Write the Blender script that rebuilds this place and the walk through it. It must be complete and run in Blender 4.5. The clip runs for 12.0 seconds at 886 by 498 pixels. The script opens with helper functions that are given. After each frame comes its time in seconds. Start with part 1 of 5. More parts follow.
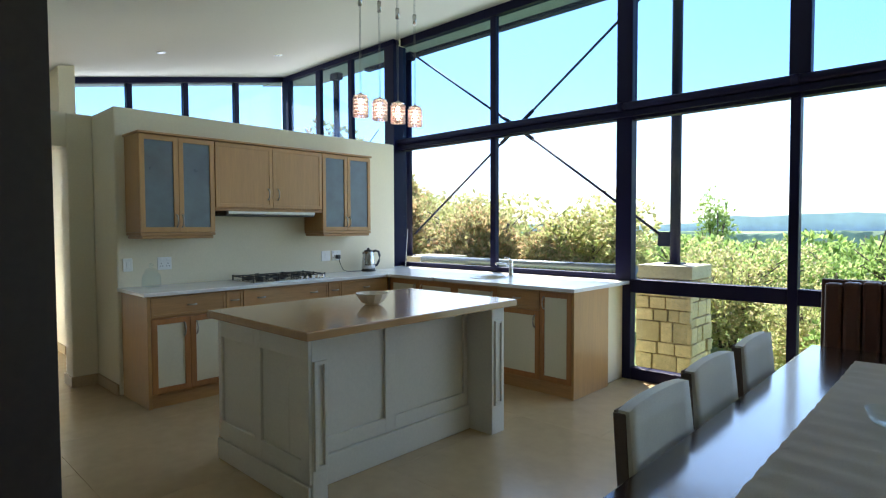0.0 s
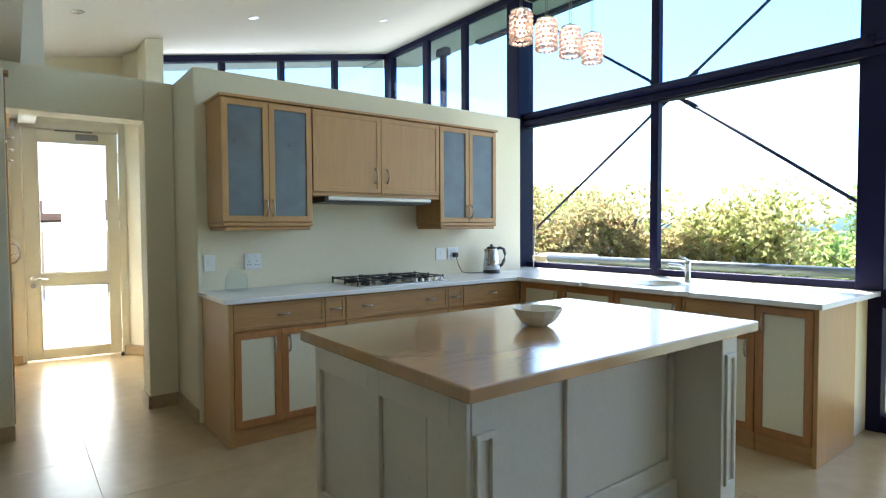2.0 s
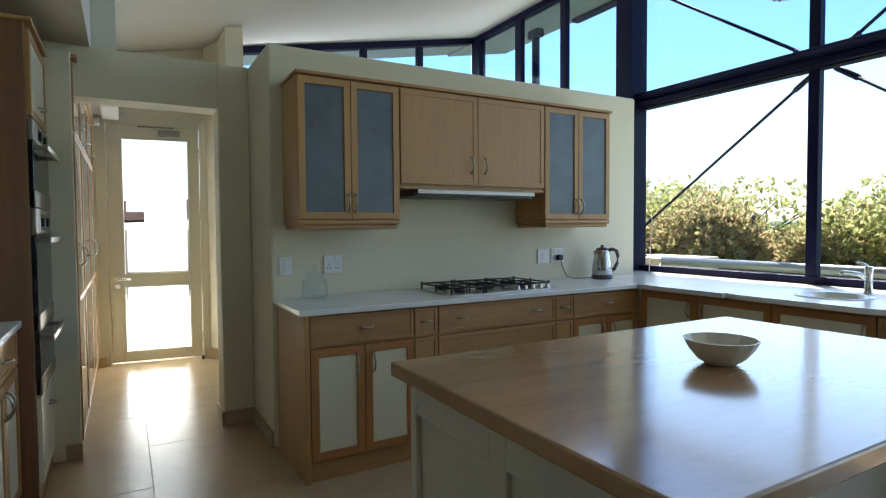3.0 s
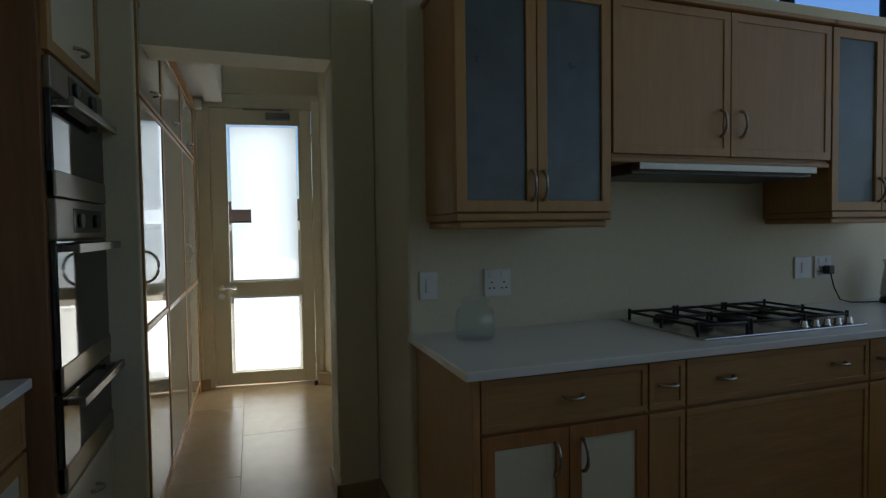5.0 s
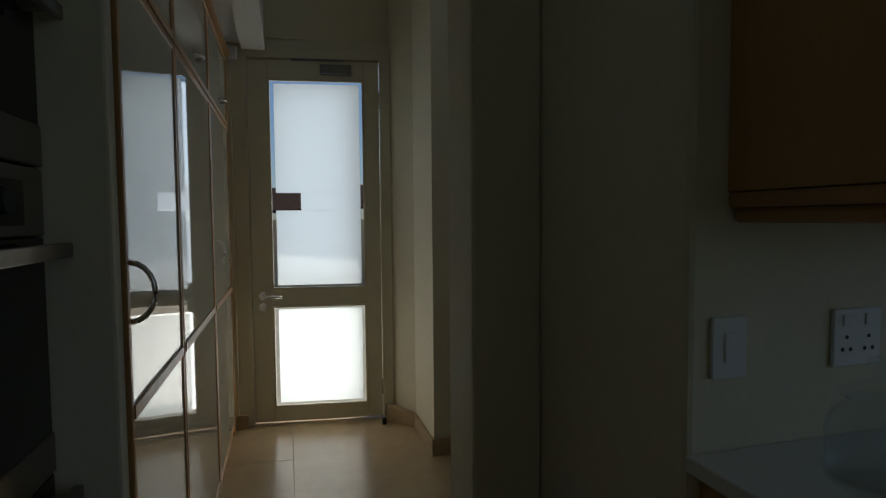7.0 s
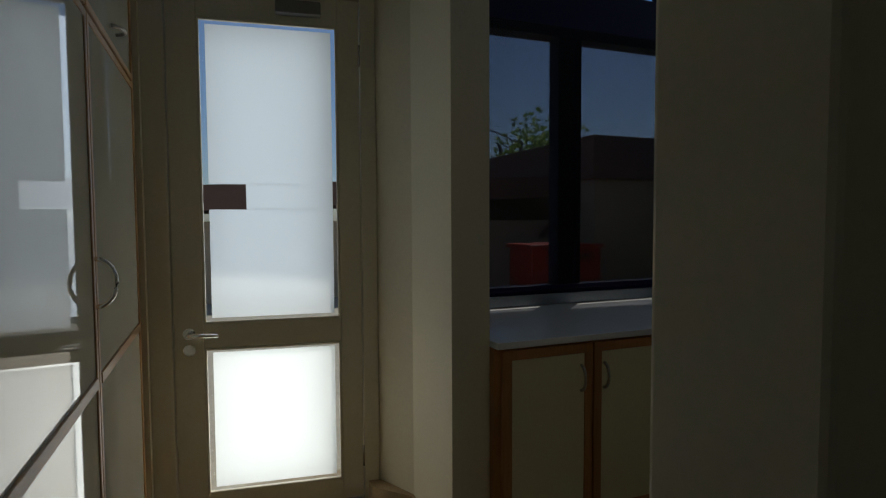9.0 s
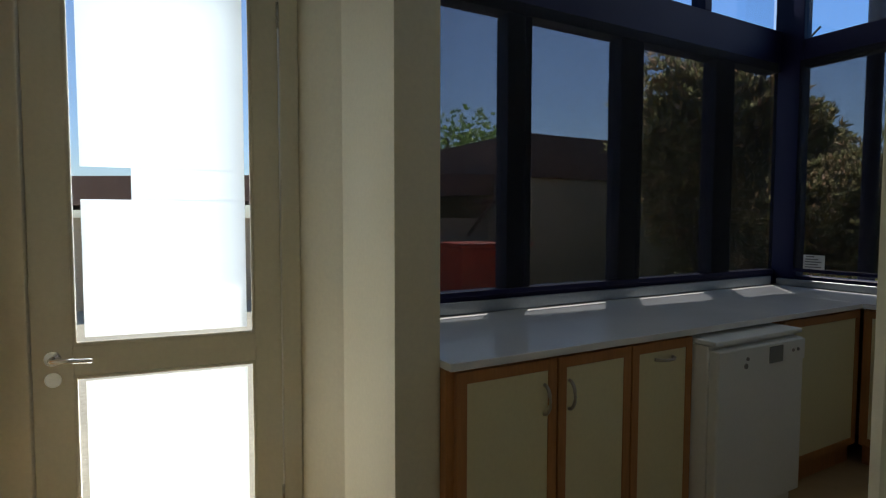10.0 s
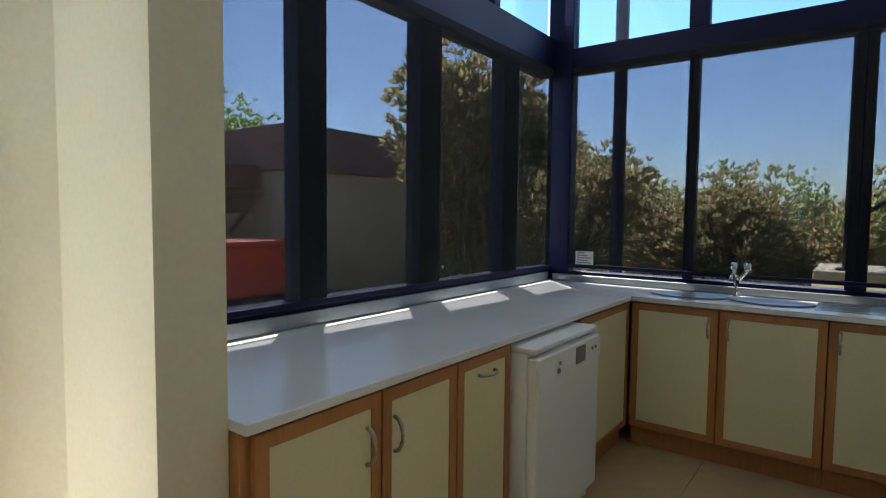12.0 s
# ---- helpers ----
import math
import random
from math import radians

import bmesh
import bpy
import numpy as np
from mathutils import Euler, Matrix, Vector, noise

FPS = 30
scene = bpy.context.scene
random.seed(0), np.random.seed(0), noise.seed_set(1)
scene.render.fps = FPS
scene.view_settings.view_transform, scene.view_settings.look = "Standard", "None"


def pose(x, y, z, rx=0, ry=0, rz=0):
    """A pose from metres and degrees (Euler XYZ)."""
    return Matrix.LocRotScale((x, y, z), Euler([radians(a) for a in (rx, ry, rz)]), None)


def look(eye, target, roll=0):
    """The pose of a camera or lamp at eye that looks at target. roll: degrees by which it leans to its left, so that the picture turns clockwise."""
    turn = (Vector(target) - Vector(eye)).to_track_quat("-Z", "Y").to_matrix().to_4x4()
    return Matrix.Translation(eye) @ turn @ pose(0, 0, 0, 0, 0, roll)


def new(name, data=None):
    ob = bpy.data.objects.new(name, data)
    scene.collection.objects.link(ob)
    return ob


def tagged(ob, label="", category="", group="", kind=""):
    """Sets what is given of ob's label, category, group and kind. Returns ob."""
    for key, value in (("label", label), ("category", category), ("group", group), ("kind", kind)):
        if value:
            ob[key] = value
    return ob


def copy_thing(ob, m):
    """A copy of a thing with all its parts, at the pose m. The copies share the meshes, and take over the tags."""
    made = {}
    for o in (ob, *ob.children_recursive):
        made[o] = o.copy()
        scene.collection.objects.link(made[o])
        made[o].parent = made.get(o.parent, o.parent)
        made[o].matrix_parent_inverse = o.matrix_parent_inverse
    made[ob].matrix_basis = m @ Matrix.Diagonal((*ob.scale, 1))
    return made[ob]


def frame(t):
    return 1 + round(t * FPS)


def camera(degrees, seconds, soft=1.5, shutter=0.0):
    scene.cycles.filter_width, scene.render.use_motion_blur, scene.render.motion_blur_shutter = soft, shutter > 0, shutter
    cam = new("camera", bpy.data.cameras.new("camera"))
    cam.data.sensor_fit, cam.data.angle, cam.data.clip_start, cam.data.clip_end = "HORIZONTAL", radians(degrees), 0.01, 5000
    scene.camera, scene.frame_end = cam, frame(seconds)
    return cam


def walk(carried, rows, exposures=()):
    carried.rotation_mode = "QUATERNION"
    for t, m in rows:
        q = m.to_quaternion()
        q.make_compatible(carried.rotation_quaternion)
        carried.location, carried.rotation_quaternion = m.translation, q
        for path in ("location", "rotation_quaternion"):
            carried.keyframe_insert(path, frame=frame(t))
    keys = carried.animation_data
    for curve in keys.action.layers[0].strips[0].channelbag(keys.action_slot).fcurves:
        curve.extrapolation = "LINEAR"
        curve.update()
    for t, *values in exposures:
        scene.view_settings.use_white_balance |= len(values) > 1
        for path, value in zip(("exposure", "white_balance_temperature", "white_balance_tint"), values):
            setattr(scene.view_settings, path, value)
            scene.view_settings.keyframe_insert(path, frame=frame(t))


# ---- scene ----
cam = camera(76.6, 12.0, soft=1.2)
PATH = [
    (0, (-0.314, 0.596, 1.434), (-1.689, 2.047, 1.358), -0.2),
    (0.5, (-0.613, 0.753, 1.39), (-2.028, 2.165, 1.317), -0.3),
    (1, (-0.91, 0.891, 1.364), (-2.365, 2.261, 1.292), -0.3),
    (1.5, (-1.219, 1.018, 1.369), (-2.736, 2.32, 1.296), -0.3),
    (2, (-1.508, 1.139, 1.356), (-3.093, 2.357, 1.282), -0.3),
    (2.5, (-1.818, 1.272, 1.346), (-3.485, 2.374, 1.269), -0.3),
    (3, (-2.125, 1.365, 1.354), (-3.861, 2.354, 1.277), -0.4),
    (3.5, (-2.424, 1.447, 1.33), (-4.213, 2.339, 1.257), -0.3),
    (3.7, (-2.571, 1.473, 1.328), (-4.38, 2.324, 1.256), -0.5),
    (5.3, (-3.632, 1.566, 1.356), (-5.535, 2.174, 1.266), -0.8),
    (5.5, (-3.751, 1.567, 1.356), (-5.66, 2.155, 1.256), -0.8),
    (6, (-4.086, 1.528, 1.361), (-6.003, 2.088, 1.269), -0.6),
    (6.5, (-4.407, 1.491, 1.347), (-6.327, 2.043, 1.254), -0.6),
    (6.7, (-4.548, 1.48, 1.36), (-6.472, 2.014, 1.251), -0.4),
    (8.3, (-5.558, 1.369, 1.359), (-7.453, 1.999, 1.245), -0.7),
    (8.5, (-5.628, 1.385, 1.366), (-7.514, 2.04, 1.25), -0.4),
    (9, (-5.871, 1.436, 1.368), (-7.725, 2.178, 1.264), -0.3),
    (9.5, (-6.069, 1.468, 1.369), (-7.866, 2.338, 1.252), -0.1),
    (10, (-6.257, 1.532, 1.355), (-7.993, 2.519, 1.245), 0.1),
    (10.5, (-6.408, 1.569, 1.366), (-8.06, 2.69, 1.25), 0.3),
    (11, (-6.525, 1.601, 1.367), (-8.036, 2.906, 1.25), 0.5),
    (11.5, (-6.606, 1.641, 1.363), (-7.954, 3.113, 1.24), 0.6),
    (12, (-6.693, 1.7, 1.364), (-7.883, 3.303, 1.242), 0.6),
]
EXPOSURES = [(0, 1.6), (1.0, 2.05), (2.0, 2.12), (2.7, 1.62), (3.7, 0.65), (5.3, -0.52), (6.7, -1.12), (8.3, -1.38), (9.0, -1.42), (10.0, -0.15), (11.0, 0.57), (12, 1.25)]
walk(cam, [(t, look(eye, target, roll)) for t, eye, target, roll in PATH], EXPOSURES)

# ---- world, sun ----
SUN_AZ, SUN_EL = 45.0, 57.0          # degrees west of north (+y), and above the horizon
world = bpy.data.worlds.new("World")
scene.world = world
world.use_nodes = True
wn = world.node_tree
sky = wn.nodes.new("ShaderNodeTexSky")
sky.sky_type, sky.sun_disc = "NISHITA", False
sky.sun_elevation, sky.sun_rotation = radians(SUN_EL), radians(-SUN_AZ)
sky.air_density, sky.dust_density, sky.ozone_density = 1.0, 0.7, 5.0
wn.links.new(sky.outputs[0], wn.nodes["Background"].inputs[0])
wn.nodes["Background"].inputs[1].default_value = 0.145
sun_data = bpy.data.lights.new("sun", "SUN")
sun_data.energy, sun_data.angle, sun_data.color = 5.0, radians(0.5), (1.0, 0.95, 0.87)
sun = new("sun", sun_data)
sun_dir = Vector((-math.sin(radians(SUN_AZ)) * math.cos(radians(SUN_EL)), math.cos(radians(SUN_AZ)) * math.cos(radians(SUN_EL)), math.sin(radians(SUN_EL))))
sun.matrix_world = look(sun_dir * 60, (0, 0, 0))

def window_light(x, y, z, wide, high, facing, watts, tone=(0.79, 0.86, 1.0)):
    """The sky's light at a window opening, shining inwards."""
    d = bpy.data.lights.new("window_light", "AREA")
    d.shape, d.size, d.size_y, d.energy, d.color = "RECTANGLE", wide, high, watts, tone
    lamp = new("window_light", d)
    lamp.matrix_world = look((x, y, z), (x + facing[0], y + facing[1], z + facing[2]))
window_light(-4.2, 5.52, 2.35, 2.7, 2.8, (0, -1, 0), 8.5, (0.66, 0.82, 1.0))
window_light(-1.3, 5.52, 2.0, 2.6, 3.6, (0, -1, 0), 7.5, (0.66, 0.82, 1.0))
window_light(2.0, 5.52, 2.0, 3.8, 3.6, (0, -1, 0), 7, (0.66, 0.82, 1.0))
window_light(-7.2, 5.44, 3.15, 2.3, 1.1, (0, -1, 0), 4.4)
window_light(-8.45, 4.0, 3.1, 3.0, 0.75, (1, 0, 0), 4.2)
window_light(-8.72, 1.65, 1.60, 0.58, 1.3, (1, -0.13, 0), 6.6, (0.92, 0.96, 1.0))
window_light(-8.72, 1.65, 0.48, 0.58, 0.75, (1, -0.13, 0), 7.2, (1.0, 0.97, 0.90))
window_light(-8.55, 1.67, 0.52, 0.54, 0.62, (1, -0.13, 0), 1.2, (1.0, 0.90, 0.74))

# ---- materials ----
def shader(name):
    m = bpy.data.materials.new(name)
    m.use_nodes = True
    return m, m.node_tree, m.node_tree.nodes["Principled BSDF"]

def noise_tex(nt, scale, stretch=(1, 1, 1), detail=4.0, rough=0.55):
    co = nt.nodes.new("ShaderNodeNewGeometry")     # the place stands still, so world position serves as texture space
    mp = nt.nodes.new("ShaderNodeMapping")
    mp.inputs["Scale"].default_value = stretch
    nz = nt.nodes.new("ShaderNodeTexNoise")
    nz.inputs["Scale"].default_value, nz.inputs["Detail"].default_value, nz.inputs["Roughness"].default_value = scale, detail, rough
    nt.links.new(co.outputs["Position"], mp.inputs[0])
    nt.links.new(mp.outputs[0], nz.inputs["Vector"])
    return nz

def surface(name, col, rough=0.5, metal=0.0, coarse=1.5, fine=40.0, amount=0.12, bump=0.05, stretch=(1, 1, 1), per_object=0.0, islands=False, coat=0.0, spec=0.5):
    """A two-scale mottled surface: broad tone shifts, fine grain, and a little relief."""
    m, nt, b = shader(name)
    n1, n2 = noise_tex(nt, coarse, stretch), noise_tex(nt, fine, stretch)
    add = nt.nodes.new("ShaderNodeMath"); add.operation = "MULTIPLY_ADD"
    nt.links.new(n2.outputs[0], add.inputs[0]); add.inputs[1].default_value = 0.5
    half = nt.nodes.new("ShaderNodeMath"); half.operation = "MULTIPLY"; half.inputs[1].default_value = 0.5
    nt.links.new(n1.outputs[0], half.inputs[0]); nt.links.new(half.outputs[0], add.inputs[2])
    last = add
    if per_object or islands:
        src = nt.nodes.new("ShaderNodeNewGeometry" if islands else "ShaderNodeObjectInfo")
        o = nt.nodes.new("ShaderNodeMath"); o.operation = "MULTIPLY_ADD"; o.inputs[1].default_value = per_object
        nt.links.new(src.outputs["Random Per Island" if islands else "Random"], o.inputs[0]); nt.links.new(add.outputs[0], o.inputs[2])
        sub = nt.nodes.new("ShaderNodeMath"); sub.operation = "SUBTRACT"; sub.inputs[1].default_value = per_object / 2
        nt.links.new(o.outputs[0], sub.inputs[0]); last = sub
    ramp = nt.nodes.new("ShaderNodeValToRGB")
    c = Vector(col)
    ramp.color_ramp.elements[0].position, ramp.color_ramp.elements[1].position = 0.28, 0.72
    ramp.color_ramp.elements[0].color = (*(c * (1 - amount * 1.6)), 1)
    ramp.color_ramp.elements[1].color = (*[min(1.0, v * (1 + amount)) for v in c], 1)
    nt.links.new(last.outputs[0], ramp.inputs[0]); nt.links.new(ramp.outputs[0], b.inputs["Base Color"])
    rr = nt.nodes.new("ShaderNodeMapRange")
    rr.inputs["To Min"].default_value, rr.inputs["To Max"].default_value = max(0.02, rough * 0.8), min(1, rough * 1.2)
    nt.links.new(n1.outputs[0], rr.inputs[0]); nt.links.new(rr.outputs[0], b.inputs["Roughness"])
    b.inputs["Metallic"].default_value = metal
    b.inputs["Specular IOR Level"].default_value = spec
    b.inputs["Coat Weight"].default_value = coat
    b.inputs["Coat Roughness"].default_value = 0.12
    if bump:
        bp = nt.nodes.new("ShaderNodeBump"); bp.inputs["Strength"].default_value = bump; bp.inputs["Distance"].default_value = 0.01
        nt.links.new(n2.outputs[0], bp.inputs["Height"]); nt.links.new(bp.outputs[0], b.inputs["Normal"])
    return m

def glass_mat(name, tint=(1, 1, 1), low=0.04, high=0.85):
    """Clear glass: see-through face on, glossy towards grazing angles."""
    m, nt, b = shader(name)
    nt.nodes.remove(b)
    tr, gl, mx, lw, pw, rg = (nt.nodes.new("ShaderNode" + k) for k in ("BsdfTransparent", "BsdfGlossy", "MixShader", "LayerWeight", "Math", "MapRange"))
    tr.inputs[0].default_value = (*tint, 1)
    gl.inputs["Roughness"].default_value = 0.01
    pw.operation, pw.inputs[1].default_value = "POWER", 4.0
    rg.inputs["To Min"].default_value, rg.inputs["To Max"].default_value = low, high
    lw.inputs[0].default_value = 0.5
    nt.links.new(lw.outputs["Facing"], pw.inputs[0]); nt.links.new(pw.outputs[0], rg.inputs[0]); nt.links.new(rg.outputs[0], mx.inputs[0])
    nt.links.new(tr.outputs[0], mx.inputs[1]); nt.links.new(gl.outputs[0], mx.inputs[2])
    nt.links.new(mx.outputs[0], nt.nodes["Material Output"].inputs[0])
    return m

def veil_mat(name, through_share, col, tint):
    """A woven sun screen: a share of the light passes straight through the weave, the yarn is matt."""
    m, nt, b = shader(name)
    nt.nodes.remove(b)
    tr, df, mx = nt.nodes.new("ShaderNodeBsdfTransparent"), nt.nodes.new("ShaderNodeBsdfDiffuse"), nt.nodes.new("ShaderNodeMixShader")
    n = noise_tex(nt, 1.3, (1, 1, 0.4), 2.0)
    r = nt.nodes.new("ShaderNodeMapRange")
    r.inputs["To Min"].default_value, r.inputs["To Max"].default_value = through_share * 0.92, through_share * 1.08
    df.inputs[0].default_value = (*col, 1)
    tr.inputs[0].default_value = (*tint, 1)
    nt.links.new(n.outputs[0], r.inputs[0]); nt.links.new(r.outputs[0], mx.inputs[0])
    nt.links.new(df.outputs[0], mx.inputs[1]); nt.links.new(tr.outputs[0], mx.inputs[2])
    nt.links.new(mx.outputs[0], nt.nodes["Material Output"].inputs[0])
    return m

def frosted_mat(name, col, share):
    m, nt, b = shader(name)
    tl, mx = nt.nodes.new("ShaderNodeBsdfTranslucent"), nt.nodes.new("ShaderNodeMixShader")
    tl.inputs[0].default_value = (*col, 1)
    b.inputs["Base Color"].default_value, b.inputs["Roughness"].default_value = (*col, 1), 0.45
    mx.inputs[0].default_value = share
    nt.links.new(b.outputs[0], mx.inputs[1]); nt.links.new(tl.outputs[0], mx.inputs[2])
    nt.links.new(mx.outputs[0], nt.nodes["Material Output"].inputs[0])
    return m

def leaf_mat(name, c0, c1, c2):
    m, nt, b = shader(name)
    g = nt.nodes.new("ShaderNodeNewGeometry")
    ramp = nt.nodes.new("ShaderNodeValToRGB")
    ramp.color_ramp.elements[0].color, ramp.color_ramp.elements[1].color = (*c0, 1), (*c2, 1)
    e = ramp.color_ramp.elements.new(0.6); e.color = (*c1, 1)
    nt.links.new(g.outputs["Random Per Island"], ramp.inputs[0]); nt.links.new(ramp.outputs[0], b.inputs["Base Color"])
    b.inputs["Roughness"].default_value = 0.5
    tl, mx = nt.nodes.new("ShaderNodeBsdfTranslucent"), nt.nodes.new("ShaderNodeMixShader")
    mx.inputs[0].default_value = 0.75
    nt.links.new(ramp.outputs[0], tl.inputs[0]); nt.links.new(b.outputs[0], mx.inputs[1]); nt.links.new(tl.outputs[0], mx.inputs[2])
    nt.links.new(mx.outputs[0], nt.nodes["Material Output"].inputs[0])
    return m

WALL = surface("cream_wall_paint", (0.75, 0.68, 0.51), 0.75, coarse=0.8, fine=60, amount=0.05, bump=0.06)
CEIL = surface("ceiling_paint", (0.67, 0.63, 0.55), 0.8, coarse=0.6, fine=50, amount=0.03, bump=0.03)
SKIRT = surface("screed_skirting", (0.46, 0.33, 0.19), 0.5, coarse=3, fine=50, amount=0.12)
FLOOR = surface("polished_floor_tile", (0.47, 0.345, 0.20), 0.25, coarse=1.1, fine=9, amount=0.1, bump=0.02, per_object=0.06)
GROUT = surface("floor_grout", (0.36, 0.27, 0.17), 0.8)
WOOD = surface("beech_veneer", (0.47, 0.255, 0.09), 0.42, coarse=2.2, fine=9, amount=0.10, bump=0.02, stretch=(9, 9, 0.8), per_object=0.12)
WOOD_H = surface("beech_veneer_across", (0.44, 0.235, 0.088), 0.42, coarse=2.2, fine=9, amount=0.16, bump=0.02, stretch=(0.9, 0.9, 9), per_object=0.12)
WOOD_RED = surface("cherry_stained_frame", (0.43, 0.185, 0.06), 0.42, coarse=2.2, fine=9, amount=0.16, bump=0.02, stretch=(9, 9, 0.8), per_object=0.1)
WOOD_DK = surface("dark_brown_panel", (0.22, 0.10, 0.045), 0.45, coarse=2.2, fine=9, amount=0.16, bump=0.02, stretch=(9, 9, 0.8))
ISLTOP = surface("island_worktop_wood", (0.44, 0.25, 0.11), 0.2, coarse=1.6, fine=8, amount=0.12, bump=0.01, stretch=(9, 0.9, 1), coat=0.7)
CREAM = surface("cream_door_panel", (0.74, 0.69, 0.52), 0.38, coarse=1.2, fine=60, amount=0.04, bump=0.01)
GLOSSW = surface("gloss_white_panel", (0.58, 0.55, 0.44), 0.025, coarse=0.8, fine=5, amount=0.03, bump=0.0, spec=0.9)
ISLE = surface("island_cream_paint", (0.66, 0.62, 0.54), 0.5, coarse=1.8, fine=60, amount=0.06, bump=0.03)
QUARTZ = surface("white_quartz", (0.78, 0.78, 0.77), 0.2, coarse=3, fine=160, amount=0.05, bump=0.0)
STEEL = surface("brushed_steel", (0.62, 0.62, 0.60), 0.25, 1.0, coarse=4, fine=90, amount=0.08, bump=0.01, stretch=(1, 1, 8))
CHROME = surface("chrome", (0.8, 0.8, 0.8), 0.1, 1.0, coarse=4, fine=30, amount=0.03, bump=0.0)
ALU = surface("dark_blue_aluminium", (0.007, 0.007, 0.040), 0.5, coarse=2, fine=60, amount=0.12, bump=0.01, spec=0.2)
ALUG = surface("grey_sill_profile", (0.30, 0.33, 0.36), 0.35, 0.5, coarse=2, fine=60, amount=0.1, bump=0.01)
BLACKG = surface("black_glass", (0.012, 0.012, 0.013), 0.05, coarse=2, fine=30, amount=0.1, bump=0.0, spec=0.7)
BLACK = surface("cast_iron", (0.02, 0.02, 0.021), 0.55, coarse=3, fine=90, amount=0.2, bump=0.1)
PLASTIC = surface("white_plastic", (0.82, 0.82, 0.80), 0.35, coarse=2, fine=60, amount=0.03, bump=0.0)
DARKP = surface("dark_plastic", (0.03, 0.03, 0.035), 0.35, coarse=2, fine=60, amount=0.1, bump=0.0)
GREYP = surface("grey_plastic", (0.22, 0.22, 0.22), 0.45, coarse=2, fine=60, amount=0.1, bump=0.0)
DOORP = surface("door_cream_paint", (0.72, 0.67, 0.53), 0.42, coarse=1.5, fine=60, amount=0.05, bump=0.02)
DARKW = surface("dark_brown_paint", (0.035, 0.024, 0.02), 0.6, coarse=2, fine=30, amount=0.2, bump=0.03)
TABLE = surface("dark_polished_wood", (0.035, 0.018, 0.014), 0.16, coarse=1.5, fine=7, amount=0.3, bump=0.01, stretch=(8, 0.8, 1), coat=0.8)
MAHOG = surface("mahogany_frame", (0.13, 0.025, 0.016), 0.35, coarse=2, fine=9, amount=0.2, bump=0.02, stretch=(8, 8, 0.8))
LEATHER = surface("brown_leather", (0.10, 0.035, 0.022), 0.42, coarse=3, fine=120, amount=0.22, bump=0.12)
UPHOL_DK = surface("darkened_brown_upholstery", (0.13, 0.095, 0.08), 0.75, coarse=3, fine=160, amount=0.15, bump=0.12)
UPHOL = surface("beige_grey_upholstery", (0.60, 0.585, 0.55), 0.8, coarse=3, fine=220, amount=0.12, bump=0.18)
CLOTH = surface("linen_runner", (0.62, 0.54, 0.44), 0.85, coarse=5, fine=260, amount=0.1, bump=0.2)
NICKEL = surface("satin_nickel", (0.46, 0.42, 0.36), 0.3, 1.0, coarse=4, fine=60, amount=0.1, bump=0.01)
KETST = surface("dark_polished_steel", (0.52, 0.52, 0.53), 0.12, 1.0, coarse=4, fine=60, amount=0.06, bump=0.0)
CREAMY = surface("cream_melamine", (0.74, 0.67, 0.42), 0.4, coarse=1.2, fine=60, amount=0.04, bump=0.01)
OVENST = surface("dull_oven_steel", (0.34, 0.31, 0.27), 0.36, 1.0, coarse=4, fine=90, amount=0.08, bump=0.01, stretch=(8, 1, 1))
RUG = surface("pale_woven_rug", (0.52, 0.46, 0.40), 0.9, coarse=3, fine=240, amount=0.1, bump=0.25)
RUGRED = surface("dark_red_rug_border", (0.16, 0.012, 0.014), 0.85, coarse=3, fine=240, amount=0.15, bump=0.25)
CERAMIC = surface("cream_ceramic", (0.74, 0.68, 0.58), 0.3, coarse=3, fine=40, amount=0.05, bump=0.01)
STONE = surface("sandstone", (0.74, 0.56, 0.32), 0.85, coarse=3.0, fine=24, amount=0.2, bump=0.5, per_object=0.45)
STONECAP = surface("sandstone_cap", (0.66, 0.56, 0.40), 0.85, coarse=2.5, fine=30, amount=0.16, bump=0.3)
PLASTER = surface("outside_plaster", (0.62, 0.49, 0.34), 0.85, coarse=0.6, fine=25, amount=0.1, bump=0.2)
MORTAR = surface("brown_mortar", (0.34, 0.22, 0.11), 0.95, coarse=4, fine=40, amount=0.15, bump=0.2)
PARAPET = surface("dark_brown_parapet", (0.24, 0.14, 0.105), 0.8, coarse=1, fine=25, amount=0.15, bump=0.15)
PAVE = surface("pale_paving", (0.55, 0.48, 0.36), 0.85, coarse=1.2, fine=18, amount=0.2, bump=0.25)
GRASS = surface("veld_ground", (0.22, 0.30, 0.10), 0.95, coarse=0.25, fine=1.7, amount=0.45, bump=0.6)
# pale blue-grey because the distance haze is put into the hills' colour
HILL = surface("hazed_far_hills", (0.72, 0.79, 0.87), 1.0, coarse=0.01, fine=0.05, amount=0.15, bump=0.0, spec=0.0)
# bush green greyed by far haze, mixed straight into the base colour
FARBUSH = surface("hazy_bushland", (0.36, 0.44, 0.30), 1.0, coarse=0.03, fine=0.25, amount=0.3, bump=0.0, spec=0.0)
SOFFIT = surface("grey_soffit_board", (0.42, 0.42, 0.40), 0.8, coarse=1, fine=30, amount=0.05, bump=0.03)
REDP = surface("red_painted_metal", (0.45, 0.045, 0.02), 0.4, coarse=1.5, fine=30, amount=0.15, bump=0.02)
BARK = surface("bark", (0.12, 0.085, 0.06), 0.9, coarse=4, fine=30, amount=0.3, bump=0.4)
GLASS = glass_mat("clear_glass", (0.93, 0.97, 1.0), 0.03, 0.7)
GLASS_TINT = glass_mat("blue_tinted_glass", (0.66, 0.81, 0.95), 0.03, 0.7)
